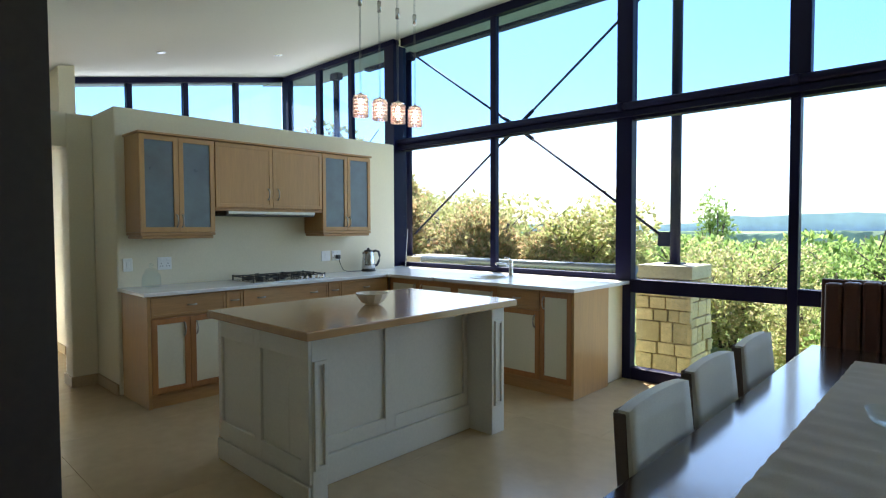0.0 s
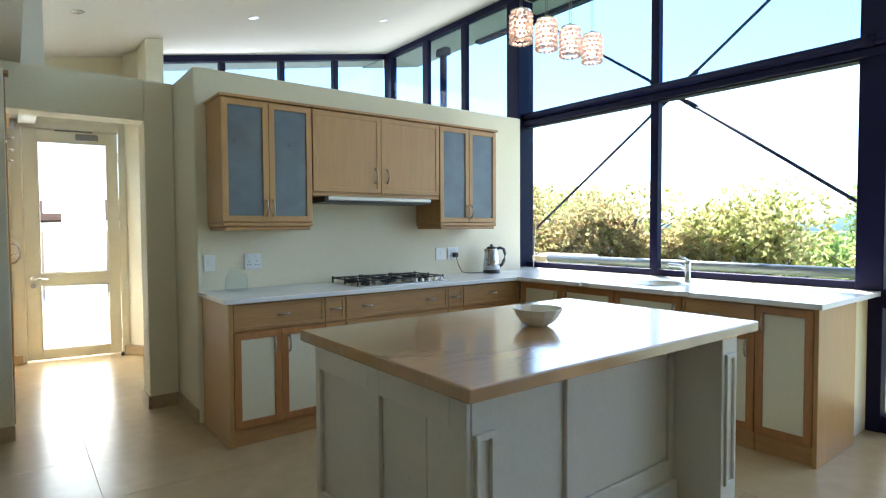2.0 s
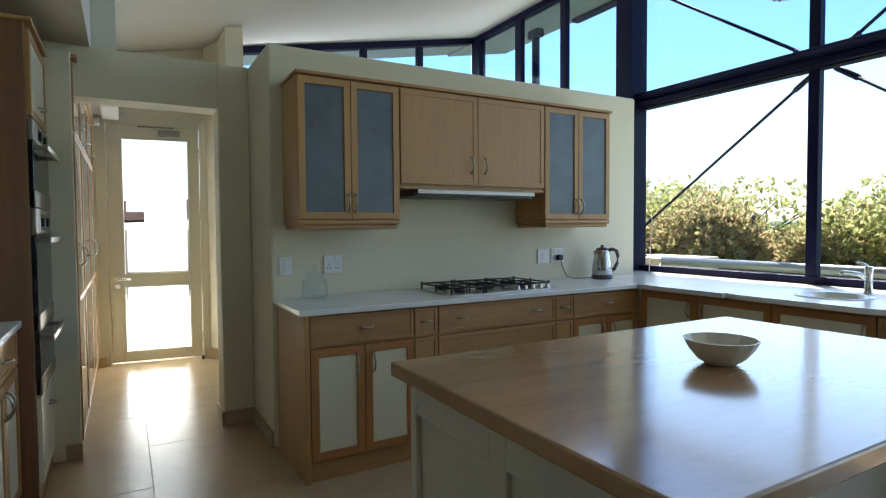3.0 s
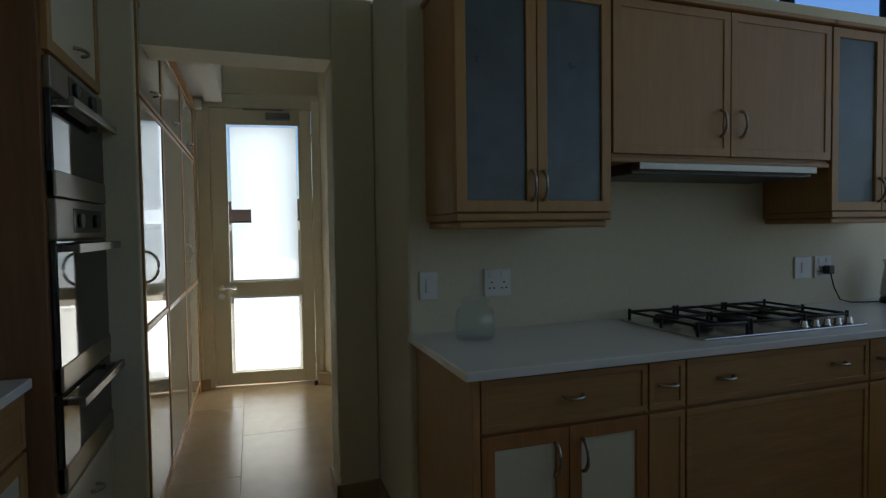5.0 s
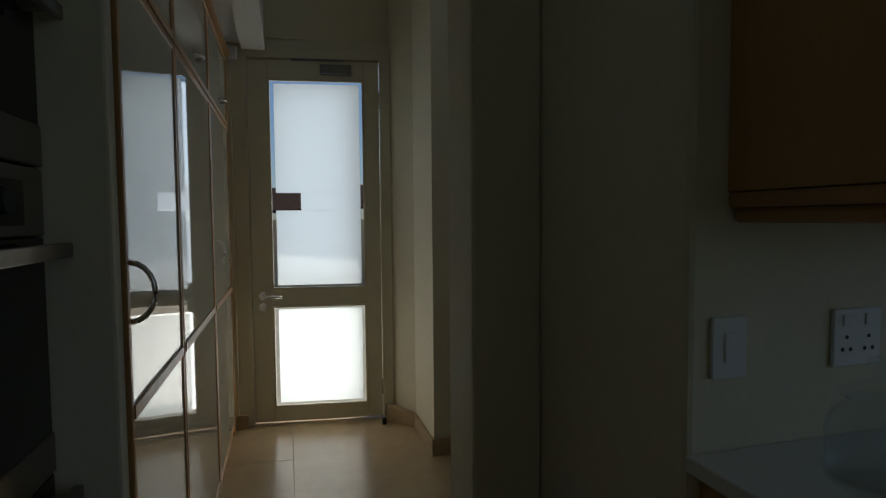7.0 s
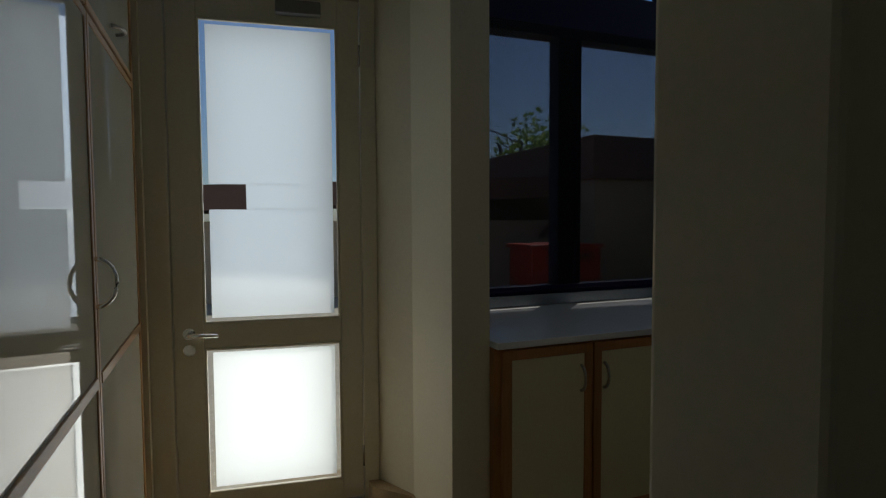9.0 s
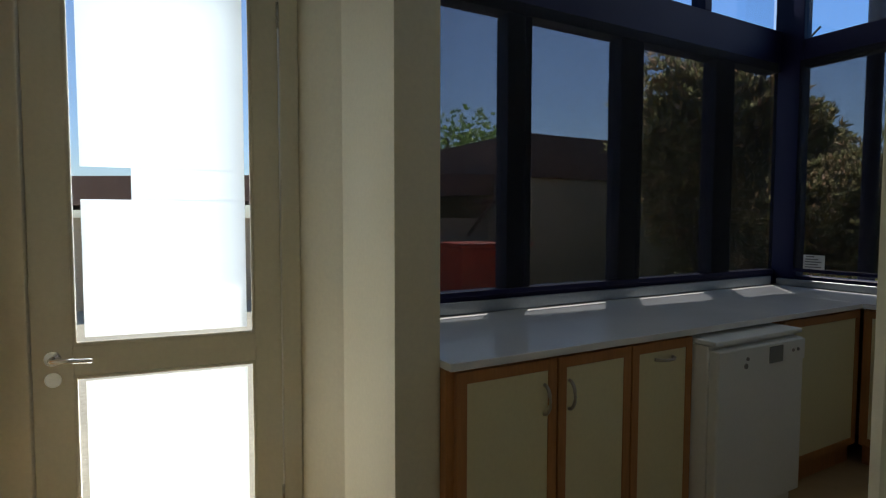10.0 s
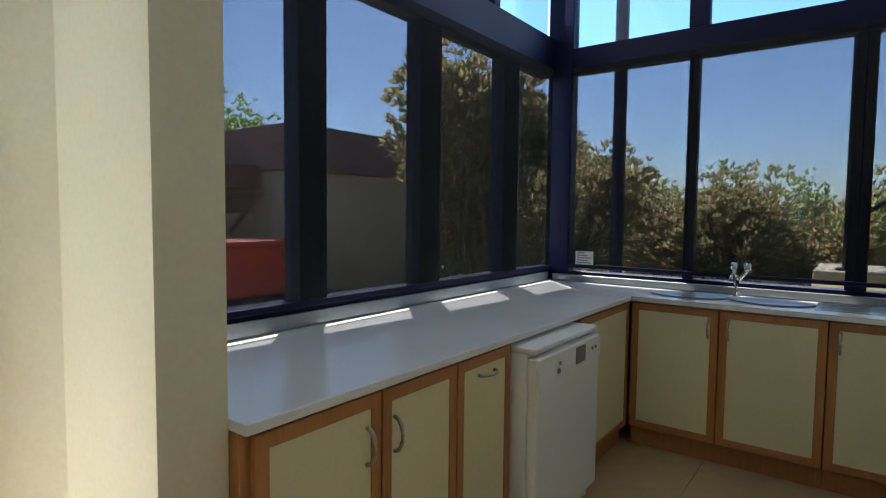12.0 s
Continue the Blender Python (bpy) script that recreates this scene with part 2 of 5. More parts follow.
JAR = glass_mat("jar_glass", (0.96, 0.985, 0.985), 0.03, 0.5)
SCREEN = veil_mat("dark_sun_screen", 0.62, (0.05, 0.05, 0.05), (0.72, 0.73, 0.76))
FROST = frosted_mat("frosted_film", (0.88, 0.89, 0.88), 0.85)
FROSTC = surface("frosted_cabinet_glass", (0.095, 0.125, 0.15), 0.3, coarse=5, fine=9, amount=0.22, bump=0.0, spec=0.6)
LEAF = leaf_mat("shrub_leaves", (0.33, 0.37, 0.12), (0.54, 0.54, 0.22), (0.74, 0.54, 0.36))
LEAFD = leaf_mat("oleander_leaves", (0.25, 0.25, 0.10), (0.48, 0.43, 0.20), (0.72, 0.42, 0.26))
LEAFG = leaf_mat("green_tree_leaves", (0.16, 0.26, 0.06), (0.36, 0.48, 0.14), (0.52, 0.56, 0.22))
LAMPM, lnt, lb = shader("lit_lamp")
lb.inputs["Emission Color"].default_value, lb.inputs["Emission Strength"].default_value = (1.0, 0.80, 0.62, 1), 4.5
CRYSTAL = frosted_mat("crystal_beads", (0.90, 0.76, 0.73), 0.3)

# ---- mesh helpers ----
def box(x0, x1, y0, y1, z0, z1, bevel=0.0, bm=None):
    bm = bm or bmesh.new()
    vs = [bm.verts.new((x, y, z)) for z in (z0, z1) for y in (y0, y1) for x in (x0, x1)]
    fs = [bm.faces.new([vs[i] for i in q]) for q in ((0, 2, 3, 1), (4, 5, 7, 6), (0, 1, 5, 4), (2, 6, 7, 3), (0, 4, 6, 2), (1, 3, 7, 5))]
    if bevel:
        es = {e for f in fs for e in f.edges}
        bmesh.ops.bevel(bm, geom=list(es), offset=bevel, segments=2, affect="EDGES", profile=0.5)
    return bm

def tube(pts, r, sides=10, bm=None, closed=False):
    """A round bar along a line of points, its ends capped."""
    bm = bm or bmesh.new()
    pts = [Vector(p) for p in pts]
    rings = []
    for i, p in enumerate(pts):
        a, b = pts[max(i - 1, 0)], pts[min(i + 1, len(pts) - 1)]
        q = (b - a).normalized().to_track_quat("Z", "Y")
        rings.append([bm.verts.new(p + q @ Vector((r * math.cos(k * math.tau / sides), r * math.sin(k * math.tau / sides), 0))) for k in range(sides)])
    for a, b in zip(rings, rings[1:]):
        for k in range(sides):
            bm.faces.new((a[k], a[(k + 1) % sides], b[(k + 1) % sides], b[k])).smooth = True
    bm.faces.new(rings[0][::-1]); bm.faces.new(rings[-1])
    return bm

def lathe(profile, x, y, sides=28, bm=None, smooth=True, sx=1.0, sy=1.0):
    """A turned body from (radius, height) pairs."""
    bm = bm or bmesh.new()
    rings = [[bm.verts.new((x + sx * r * math.cos(k * math.tau / sides), y + sy * r * math.sin(k * math.tau / sides), z)) for k in range(sides)] for r, z in profile]
    for a, b in zip(rings, rings[1:]):
        for k in range(sides):
            bm.faces.new((a[k], a[(k + 1) % sides], b[(k + 1) % sides], b[k])).smooth = smooth
    bm.faces.new(rings[0][::-1]); bm.faces.new(rings[-1])
    return bm

def mesh_of(bm, name, mat):
    bmesh.ops.recalc_face_normals(bm, faces=bm.faces[:])
    me = bpy.data.meshes.new(name)
    bm.to_mesh(me); bm.free()
    me.materials.append(mat)
    return me

def thing(name, bm, mat, label, category, group="", kind=""):
    return tagged(new(name, mesh_of(bm, name, mat)), label, category, group, kind)

def root(name, at, label, category, group="", kind=""):
    ob = new(name)
    ob.location = at
    ob.empty_display_size = 0.1
    return tagged(ob, label, category, group, kind)

def part(name, bm, mat, parent, label=""):
    ob = new(name, mesh_of(bm, name, mat))
    ob.parent = parent
    if parent.parent is None:
        ob.matrix_parent_inverse = Matrix.Translation(-Vector(parent.location))
    return tagged(ob, label)

def setting(name, bm, mat, label, category):
    return thing(name, bm, mat, label, category, kind="structure")

def ring_frame(axis, at, out, a0, a1, z0, z1, w, t, bevel=0.002):
    """A rectangular frame as one piece, standing t proud of the plane axis=at."""
    bm = bmesh.new()
    def vert(u, z, d):
        return bm.verts.new((at + out * d, u, z) if axis == "x" else (u, at + out * d, z))
    o = [(a0, z0), (a1, z0), (a1, z1), (a0, z1)]
    i = [(a0 + w, z0 + w), (a1 - w, z0 + w), (a1 - w, z1 - w), (a0 + w, z1 - w)]
    ob_, ib, of, nf = [[vert(u, z, d) for u, z in loop] for loop, d in ((o, 0), (i, 0), (o, t), (i, t))]
    for k in range(4):
        j = (k + 1) % 4
        for q in ((of[k], of[j], nf[j], nf[k]), (ob_[k], ib[k], ib[j], ob_[j]), (ob_[k], ob_[j], of[j], of[k]), (ib[k], nf[k], nf[j], ib[j])):
            bm.faces.new(q)
    if bevel:
        front_edges = [e for e in bm.edges if sum(v in of or v in nf for v in e.verts) == 2]
        bmesh.ops.bevel(bm, geom=front_edges, offset=bevel, segments=1, affect="EDGES")
    return bm

def bow(p, along, out, length=0.11, r=0.0068, rise=0.034):
    """A bow handle centred on p."""
    p, a, o = Vector(p), Vector(along).normalized(), Vector(out).normalized()
    pts = [p + a * (length / 2) * math.cos(math.pi * k / 10) + o * rise * math.sin(math.pi * k / 10) for k in range(11)]
    return tube(pts, r, 8)

# ---- the shell ----
XW, YN = -8.57, 5.62                  # inner faces of the west wall and of the north glazing
def ceil_z(y):
    return 2.85 + 0.188 * y

def sloped(x0, x1, y0, y1, z0, thick=None, over=0.0, bm=None):
    """A block whose top (or both faces) follows the roof's slope."""
    bm = bm or bmesh.new()
    if thick is None:
        lo = [z0] * 4
        hi = [ceil_z(y) + over for y in (y0, y0, y1, y1)]
    else:
        lo = [ceil_z(y) + over for y in (y0, y0, y1, y1)]
        hi = [z + thick for z in lo]
    xy = ((x0, y0), (x1, y0), (x1, y1), (x0, y1))
    a = [bm.verts.new((*p, z)) for p, z in zip(xy, lo)]
    b = [bm.verts.new((*p, z)) for p, z in zip(xy, hi)]
    bm.faces.new(a[::-1]); bm.faces.new(b)
    for k in range(4):
        bm.faces.new((a[k], a[(k + 1) % 4], b[(k + 1) % 4], b[k]))
    return bm

floor = setting("floor", box(-8.9, 4.2, -4.2, 5.74, -0.30, -0.006), GROUT, "polished beige floor of large tiles", "floor")
setting("ceiling", sloped(-8.75, 4.2, -4.2, 5.76, 0, 0.12), CEIL, "white sloping plaster ceiling rising to the glazing", "ceiling")
# dropped ceiling over the oven wall and the passage cupboards
setting("ceiling_bulkhead", sloped(XW, -2.3, 0.20, 1.215, 2.472, over=-0.004), CEIL, "white plaster bulkhead over the tall cupboards", "ceiling")

setting("ceiling_bulkhead_passage", sloped(XW + 0.02, -6.435, 1.2155, 1.355, 2.43, over=-0.004), CEIL, "white plaster bulkhead along the passage", "ceiling")

# oven-side wall, closing walls
setting("wall_south_kitchen", sloped(XW, -2.32, 0.08, 0.20, 0, over=-0.006), WALL, "cream painted plaster wall", "wall")
setting("wall_stub", sloped(-2.32, -2.10, 0.08, 0.97, 0, over=-0.006), DARKW, "dark brown painted wall end", "wall")
setting("wall_south", sloped(-2.32, 4.2, -4.2, -4.08, 0, over=-0.006), WALL, "cream painted plaster wall", "wall")
setting("wall_east", sloped(4.08, 4.2, -4.08, 5.6, 0, over=-0.006), WALL, "cream painted plaster wall", "wall")
setting("wall_west_lounge", sloped(-2.44, -2.32, -4.08, 0.08, 0, over=-0.006), WALL, "cream painted plaster wall", "wall")

# cabinet wall: half-height, and the passage wall set back behind it
CABW = -5.605
bm = box(-6.43, CABW, 2.145, 5.295, 0, 2.47, 0.012)
box(-6.43, -6.03, 5.2955, YN - 0.13, 0, 2.47, 0.0, bm)
setting("wall_cabinet", bm, WALL, "cream half-height plaster wall behind the cooker", "wall")
bm = box(-6.43, -6.2, 1.94, 2.1445, 0, 2.47, 0.01)
box(-6.43, -6.2, 1.122, 1.94, 2.165, 2.47, 0.0, bm)
box(-6.43, -6.2, 0.20, 1.122, 2.39, 2.47, 0.0, bm)
box(-6.088, -6.035, 0.20, 1.122, 0, 2.385, 0.006, bm)
setting("wall_passage_opening", bm, WALL, "cream plaster wall with an open passage doorway", "wall")

# west wall: door, pier, then the scullery glazing above the worktop
bm = bmesh.new()
box(XW - 0.2, XW, 0.08, 1.14, 0, 2.52, 0, bm)
sloped(XW - 0.2, XW, 0.08, 2.36, 2.52, over=-0.006, bm=bm)
box(XW - 0.2, XW - 0.03, 2.14, 2.36, 0, 2.52, 0, bm)
box(XW - 0.2, XW, 2.36, 5.72, 0, 0.88, 0, bm)
setting("wall_west", bm, WALL, "cream plaster outside wall with a door", "wall")
def prism(plan, z0, top, bm=None):
    """An upright block over a plan polygon, its top following the roof."""
    bm = bm or bmesh.new()
    a = [bm.verts.new((x, y, z0)) for x, y in plan]
    b = [bm.verts.new((x, y, top(y))) for x, y in plan]
    bm.faces.new(a[::-1]); bm.faces.new(b)
    for k in range(len(plan)):
        j = (k + 1) % len(plan)
        bm.faces.new((a[k], a[j], b[j], b[k]))
    return bm
PIER = [(-8.598, 2.146), (-8.50, 2.146), (-8.285, 2.25), (-7.82, 2.25), (-7.82, 2.41), (-8.598, 2.41)]
setting("wall_pier", prism(PIER, 0, lambda y: ceil_z(y) - 0.006), WALL, "cream plaster pier between passage and scullery", "wall")
setting("wall_north_low", box(-8.57, -2.80, YN + 0.02, YN + 0.16, -0.3, 0.90), WALL, "low outside wall under the glazing", "wall")
setting("wall_north_scullery", box(-8.57, -6.02, YN - 0.105, YN + 0.018, 0, 0.898), WALL, "low wall under the scullery glazing", "wall")
setting("wall_nib", box(-2.93, -2.725, 5.28, YN - 0.002, 0, 0.895, 0.006), WALL, "small plaster nib closing the counter end", "wall")
setting("baseboard", box(-2.93, -2.705, 5.26, 5.30, 0, 0.10, 0.004), SKIRT, "beige skirting on the nib", "baseboard")

def skirting(x0, x1, y0, y1):
    return setting("baseboard", box(x0, x1, y0, y1, 0, 0.095, 0.003), SKIRT, "beige tile skirting", "baseboard")
skirting(-6.2, -6.185, 1.925, 2.145)
skirting(-6.445, -6.185, 1.925, 1.94)
skirting(-6.2, CABW - 0.01, 2.13, 2.145)
skirting(-6.05, -6.02, 1.045, 1.126)
setting("baseboard", prism([(-8.515, 2.09), (-8.43, 2.09), (-8.275, 2.236), (-7.806, 2.236), (-7.806, 2.41), (-7.8195, 2.41), (-7.8195, 2.2495), (-8.2855, 2.2495), (-8.50, 2.1455)], 0, lambda y: 0.095), SKIRT, "beige tile skirting round the pier", "baseboard")
skirting(XW, XW + 0.016, 1.125, 1.20)

# ---- glazing ----
def glazing(name, label, bars, panes, base, tall=2.5):
    w = root(name, base, label, "window", kind="structure")
    for b in bars:
        part("window_frame", box(*b, 0.006), ALU, w)
    for p in panes:
        ob = part("pane", box(*p), GLASS_TINT if p[4] > tall else GLASS, w)
        ob.visible_shadow = False
    return w

T0, T1 = 2.45, 2.60                    # the transom
HEAD = 3.87
ybars = lambda x0, x1, z0, z1, d=0.10, o=0.0: (x0, x1, YN + o, YN + o + d, z0, z1)
pane_n = lambda x0, x1, z0, z1: (x0, x1, YN + 0.05, YN + 0.056, z0, z1)
# clerestory over the scullery, and the scullery's own windows below
YS = 5.50                              # the scullery's north glazing stands a little nearer
sb = lambda x0, x1, z0, z1, d=0.10, o=0.0: (x0, x1, YS + o, YS + o + d, z0, z1)
pane_s = lambda x0, x1, z0, z1: (x0, x1, YS + 0.03, YS + 0.036, z0, z1)
SH = ceil_z(YS) - 0.075
bars = [sb(-8.57, -8.38, 0.90, SH), sb(-7.60, -7.535, 0.97, 2.37, 0.06), sb(-6.75, -6.65, 0.97, 2.37, 0.06), sb(-7.61, -7.49, 2.55, SH, 0.06), sb(-6.81, -6.72, 2.55, SH, 0.06),
        (-6.02, -5.835, YS, YN + 0.10, 0.93, SH), sb(-8.57, -5.835, SH + 0.001, SH + 0.071), sb(-8.38, -6.02, 2.371, 2.549, 0.11, -0.005), sb(-8.38, -6.02, 0.90, 0.969, 0.11, -0.005)]
panes = [pane_s(a, b, z0, z1) for z0, z1, xs_ in ((0.97, 2.371, (-8.38, -7.60, -7.535, -6.75, -6.65, -6.02)), (2.549, SH, (-8.38, -7.61, -7.49, -6.81, -6.72, -6.02))) for a, b in zip(xs_[::2], xs_[1::2])]
glazing("window_1", "dark blue aluminium corner windows of the scullery, north side", bars, panes, (-7.2, YS, 0.9))
# kitchen windows over the counter
bars = [ybars(-4.345, -4.27, 0.986, T0 - 0.001, 0.07, 0.015), ybars(-4.345, -4.27, T1 + 0.001, HEAD - 0.061, 0.07, 0.015), ybars(-2.80, -2.645, 0.0, HEAD - 0.061, 0.11, -0.01), ybars(-5.834, 4.08, HEAD - 0.06, HEAD + 0.04),
        ybars(-5.834, -2.80, T0, T1, 0.10, 0.01), ybars(-5.834, -2.80, 0.93, 0.985, 0.09, 0.005)]
panes = [pane_n(-5.83, -4.345, 0.985, T0), pane_n(-4.27, -2.80, 0.985, T0), pane_n(-5.83, -4.345, T1, HEAD - 0.06), pane_n(-4.27, -2.80, T1, HEAD - 0.06)]
glazing("window_2", "tall dark blue aluminium windows over the kitchen counter", bars, panes, (-4.2, YN, 0.93))
# full-height glazed doors beyond the counter
bars, panes = [], []
for a, b in ((-2.645, -1.37), (-1.30, 0.0), (0.07, 1.37), (1.44, 2.74), (2.81, 4.08)):
    bars += [ybars(b, b + 0.07, 0.0, T0 - 0.02), ybars(a, b + 0.07, T0 - 0.02, T1 - 0.001), ybars(b - 0.015, b + 0.13, T1, HEAD - 0.061), ybars(a, b, 0.82, 0.945), ybars(a, b, 0.0, 0.11)]
    panes += [pane_n(a, b, 0.11, 0.82), pane_n(a, b, 0.945, T0 - 0.02), pane_n(a, b, T1, HEAD - 0.06)]
glazing("window_3", "full-height dark blue aluminium glazed doors", bars[:-5] + bars[-4:-3] + bars[-2:], panes, (0, YN, 0))
# round blind housing along the transom
tr = root("transom_tube", (-4.2, YN - 0.05, 2.53), "dark blue round tube along the window transom", "blind housing")
part("tube", tube([(-5.83, YN - 0.045, 2.552), (4.06, YN - 0.045, 2.552)], 0.036, 14), ALU, tr)
part("lower_rail", box(-5.83, 4.06, YN - 0.05, YN - 0.012, 2.455, 2.51, 0.01), ALU, tr)
for x in (-2.74, -1.33):
    part("joint", tube([(x - 0.03, YN - 0.045, 2.552), (x + 0.03, YN - 0.045, 2.552)], 0.044, 14), ALU, tr)

# west scullery windows and clerestory
xb = lambda y0, y1, z0, z1, d=0.10, o=0.0: (XW - o - d + 0.04, XW - o + 0.04, y0, y1, z0, z1)
wm = [(2.412, 2.45), (3.19, 3.34), (3.97, 4.15), (4.81, 5.00)]
bars = [xb(a, b, 1.0, 2.36) for a, b in wm] + [xb(2.412, 5.499, 2.361, 2.64, 0.11, -0.004), xb(2.412, 5.499, 0.88, 0.999, 0.11, -0.004)]
bars += [xb(y, y + 0.068, 2.641, ceil_z(y) - 0.076) for y in (2.412, 3.173, 3.915, 4.678)]
panes = [(XW - 0.02, XW - 0.014, a, b, 1.0, 2.36) for a, b in ((2.45, 3.19), (3.34, 3.97), (4.15, 4.81), (5.0, 5.499))]
w4 = glazing("window_4", "dark blue aluminium sliding windows above the scullery counter", bars, panes, (XW, 4.0, 0.9))
part("window_frame", sloped(XW - 0.06, XW + 0.04, 2.412, 5.499, 0, 0.075, over=-0.075), ALU, w4)
for a, b in ((2.48, 3.173), (3.241, 3.915), (3.983, 4.678), (4.746, 5.499)):
    ob = part("pane", sloped(XW - 0.02, XW - 0.014, a, b, 2.64, over=-0.072), GLASS_TINT, w4)
    ob.visible_shadow = False
setting("window_sill_west", box(XW + 0.048, XW + 0.062, 2.412, 5.44, 0.898, 0.958, 0.004), ALUG, "grey aluminium sliding track along the sill", "window sill")
setting("window_sill_north", box(-8.49, -6.44, YS - 0.035, YS - 0.008, 0.898, 0.945, 0.005), ALUG, "grey aluminium sill profile", "window sill")

# woven sun screens drawn over the scullery windows
def screen(x0, x1, y0, y1, z0, z1, horizontal):
    s = root("roller_blind", ((x0 + x1) / 2, (y0 + y1) / 2, z0), "dark woven roller sun screen drawn down over the window", "blind", "scullery blinds")
    part("fabric", box(x0, x1, y0, y1, z0 + 0.025, z1), SCREEN, s)
    part("bottom_bar", box(x0 - 0.006, x1 + 0.006, y0 - 0.006, y1 + 0.006, z0, z0 + 0.025, 0.003), ALU, s)
    return s
for a, b in ((2.42, 3.262), (3.268, 4.057), (4.063, 4.902), (4.908, 5.40)):
    screen(XW + 0.084, XW + 0.086, a, b, 0.985, 2.40, False)
for a, b in ((-8.37, -7.573), (-7.567, -6.703), (-6.697, -6.44)):
    screen(a, b, YS - 0.052, YS - 0.050, 1.0, 2.40, True)

# ---- roof outside ----
setting("roof", sloped(-9.66, 5.2, -4.6, 6.86, 0, 0.10, over=0.13), SOFFIT, "roof slab with a grey boarded soffit overhanging the glazing", "roof")
setting("soffit_north", sloped(-9.66, 5.2, 5.765, 6.86, 0, 0.085, over=0.04), SOFFIT, "grey boarded soffit under the roof overhang", "soffit")
setting("soffit_west", sloped(-9.66, -8.765, -4.6, 5.76, 0, 0.06, over=0.065), SOFFIT, "grey boarded soffit under the roof overhang", "soffit")
setting("eaves_beam", box(-7.92, 5.2, 6.69, 6.80, 4.10, 4.175, 0.006), ALU, "dark steel beam along the roof edge", "beam")
def steel_post(x, YB, z0):
    p = root("steel_post", (x, YB, z0), "dark blue steel post carrying the roof overhang", "post", "verandah posts")
    part("shaft", tube([(x, YB, z0), (x, YB, ceil_z(YB) + 0.1)], 0.055, 12), ALU, p)
    part("base_plate", box(x - 0.09, x + 0.09, YB - 0.09, YB + 0.09, z0, z0 + 0.015, 0.003), ALU, p)
    part("head_bracket", box(x - 0.11, x + 0.11, YB - 0.06, YB + 0.06, ceil_z(YB) - 0.08, ceil_z(YB) + 0.03, 0.01), ALU, p)
    return p

def stone_pillar(cx, cy, half, z0, z1):
    """A rough-coursed sandstone pier with a smooth cap; each stone stands on its own."""
    p = root("stone_pillar", (cx, cy, z0), "golden sandstone pillar of rough-cut blocks with a pale cap", "pillar", "verandah pillars")
    part("core", box(cx - half + 0.04, cx + half - 0.04, cy - half + 0.04, cy + half - 0.04, z0, z1 - 0.14), MORTAR, p)
    part("cap", box(cx - half, cx + half, cy - half, cy + half, z1 - 0.14, z1, 0.012), STONECAP, p)
    rng = random.Random(int(cx * 100))
    for face in range(4):
        z = z0
        while z < z1 - 0.16:
            h = min(rng.choice((0.09, 0.13, 0.17, 0.22, 0.27)), z1 - 0.145 - z)
            u = -half
            while u < half - 0.02:
                w = min(rng.uniform(0.10, 0.28), half - u)
                if half - u - w < 0.09:
                    w = half - u
                d = rng.uniform(0.04, 0.07)
                b = box(u + 0.005, u + w - 0.005, -half - d + 0.05, -half + 0.05, z + 0.005, z + h - 0.005, 0.009)
                bmesh.ops.rotate(b, verts=b.verts, cent=(0, 0, 0), matrix=Matrix.Rotation(face * math.pi / 2, 3, "Z"))
                bmesh.ops.translate(b, verts=b.verts, vec=(cx, cy, 0))
                part("stone", b, STONE, p)
                u += w
            z += h
    return p

stone_pillar(-2.665, 6.72, 0.29, -0.6, 1.03)
stone_pillar(-6.53, 6.84, 0.42, -0.6, 1.0)
for x, y, z in ((-2.672, 6.75, 1.03), (-6.73, 6.60, 1.0), (-8.36, 6.43, -0.6), (1.4, 6.75, -0.6)):
    steel_post(x, y, z)
YB = 6.75
br = root("cross_brace", (-4.78, YB, 2.77), "thin dark steel rods crossing between the posts", "brace")
mid = (-4.78, YB, 2.77)
for x, z in ((-6.70, 4.10), (-2.83, 1.345), (-6.76, 1.335), (-2.80, 4.20)):
    part("rod", tube([mid, (x, YB, z)], 0.016, 8), ALU, br)
    v = (Vector((x, YB, z)) - Vector(mid)).normalized()
    part("turnbuckle", tube([Vector(mid) + v * 0.10, Vector(mid) + v * 0.32], 0.026, 8), ALU, br)
part("ring", lathe([(0.07, 2.76), (0.07, 2.78)], -4.78, YB, 16), ALU, br)
part("gusset", box(-2.86, -2.70, YB - 0.01, YB + 0.01, 1.22, 1.38, 0.004), ALU, br)
rl = root("balustrade_rail", (-4.4, 6.25, 1.0), "grey galvanised pipe handrail outside the window", "handrail")
part("rail", tube([(-6.0, 6.17, 1.0), (-2.84, 6.17, 1.0)], 0.042, 14), ALUG, rl)
part("rail", tube([(-6.0, 6.17, 0.90), (-2.84, 6.17, 0.90)], 0.022, 12), ALUG, rl)
for x in (-6.0, -2.84):
    part("end_bracket", tube([(x, 5.77, 0.88), (x, 6.10, 0.90), (x, 6.17, 1.0)], 0.014, 8), ALUG, rl)

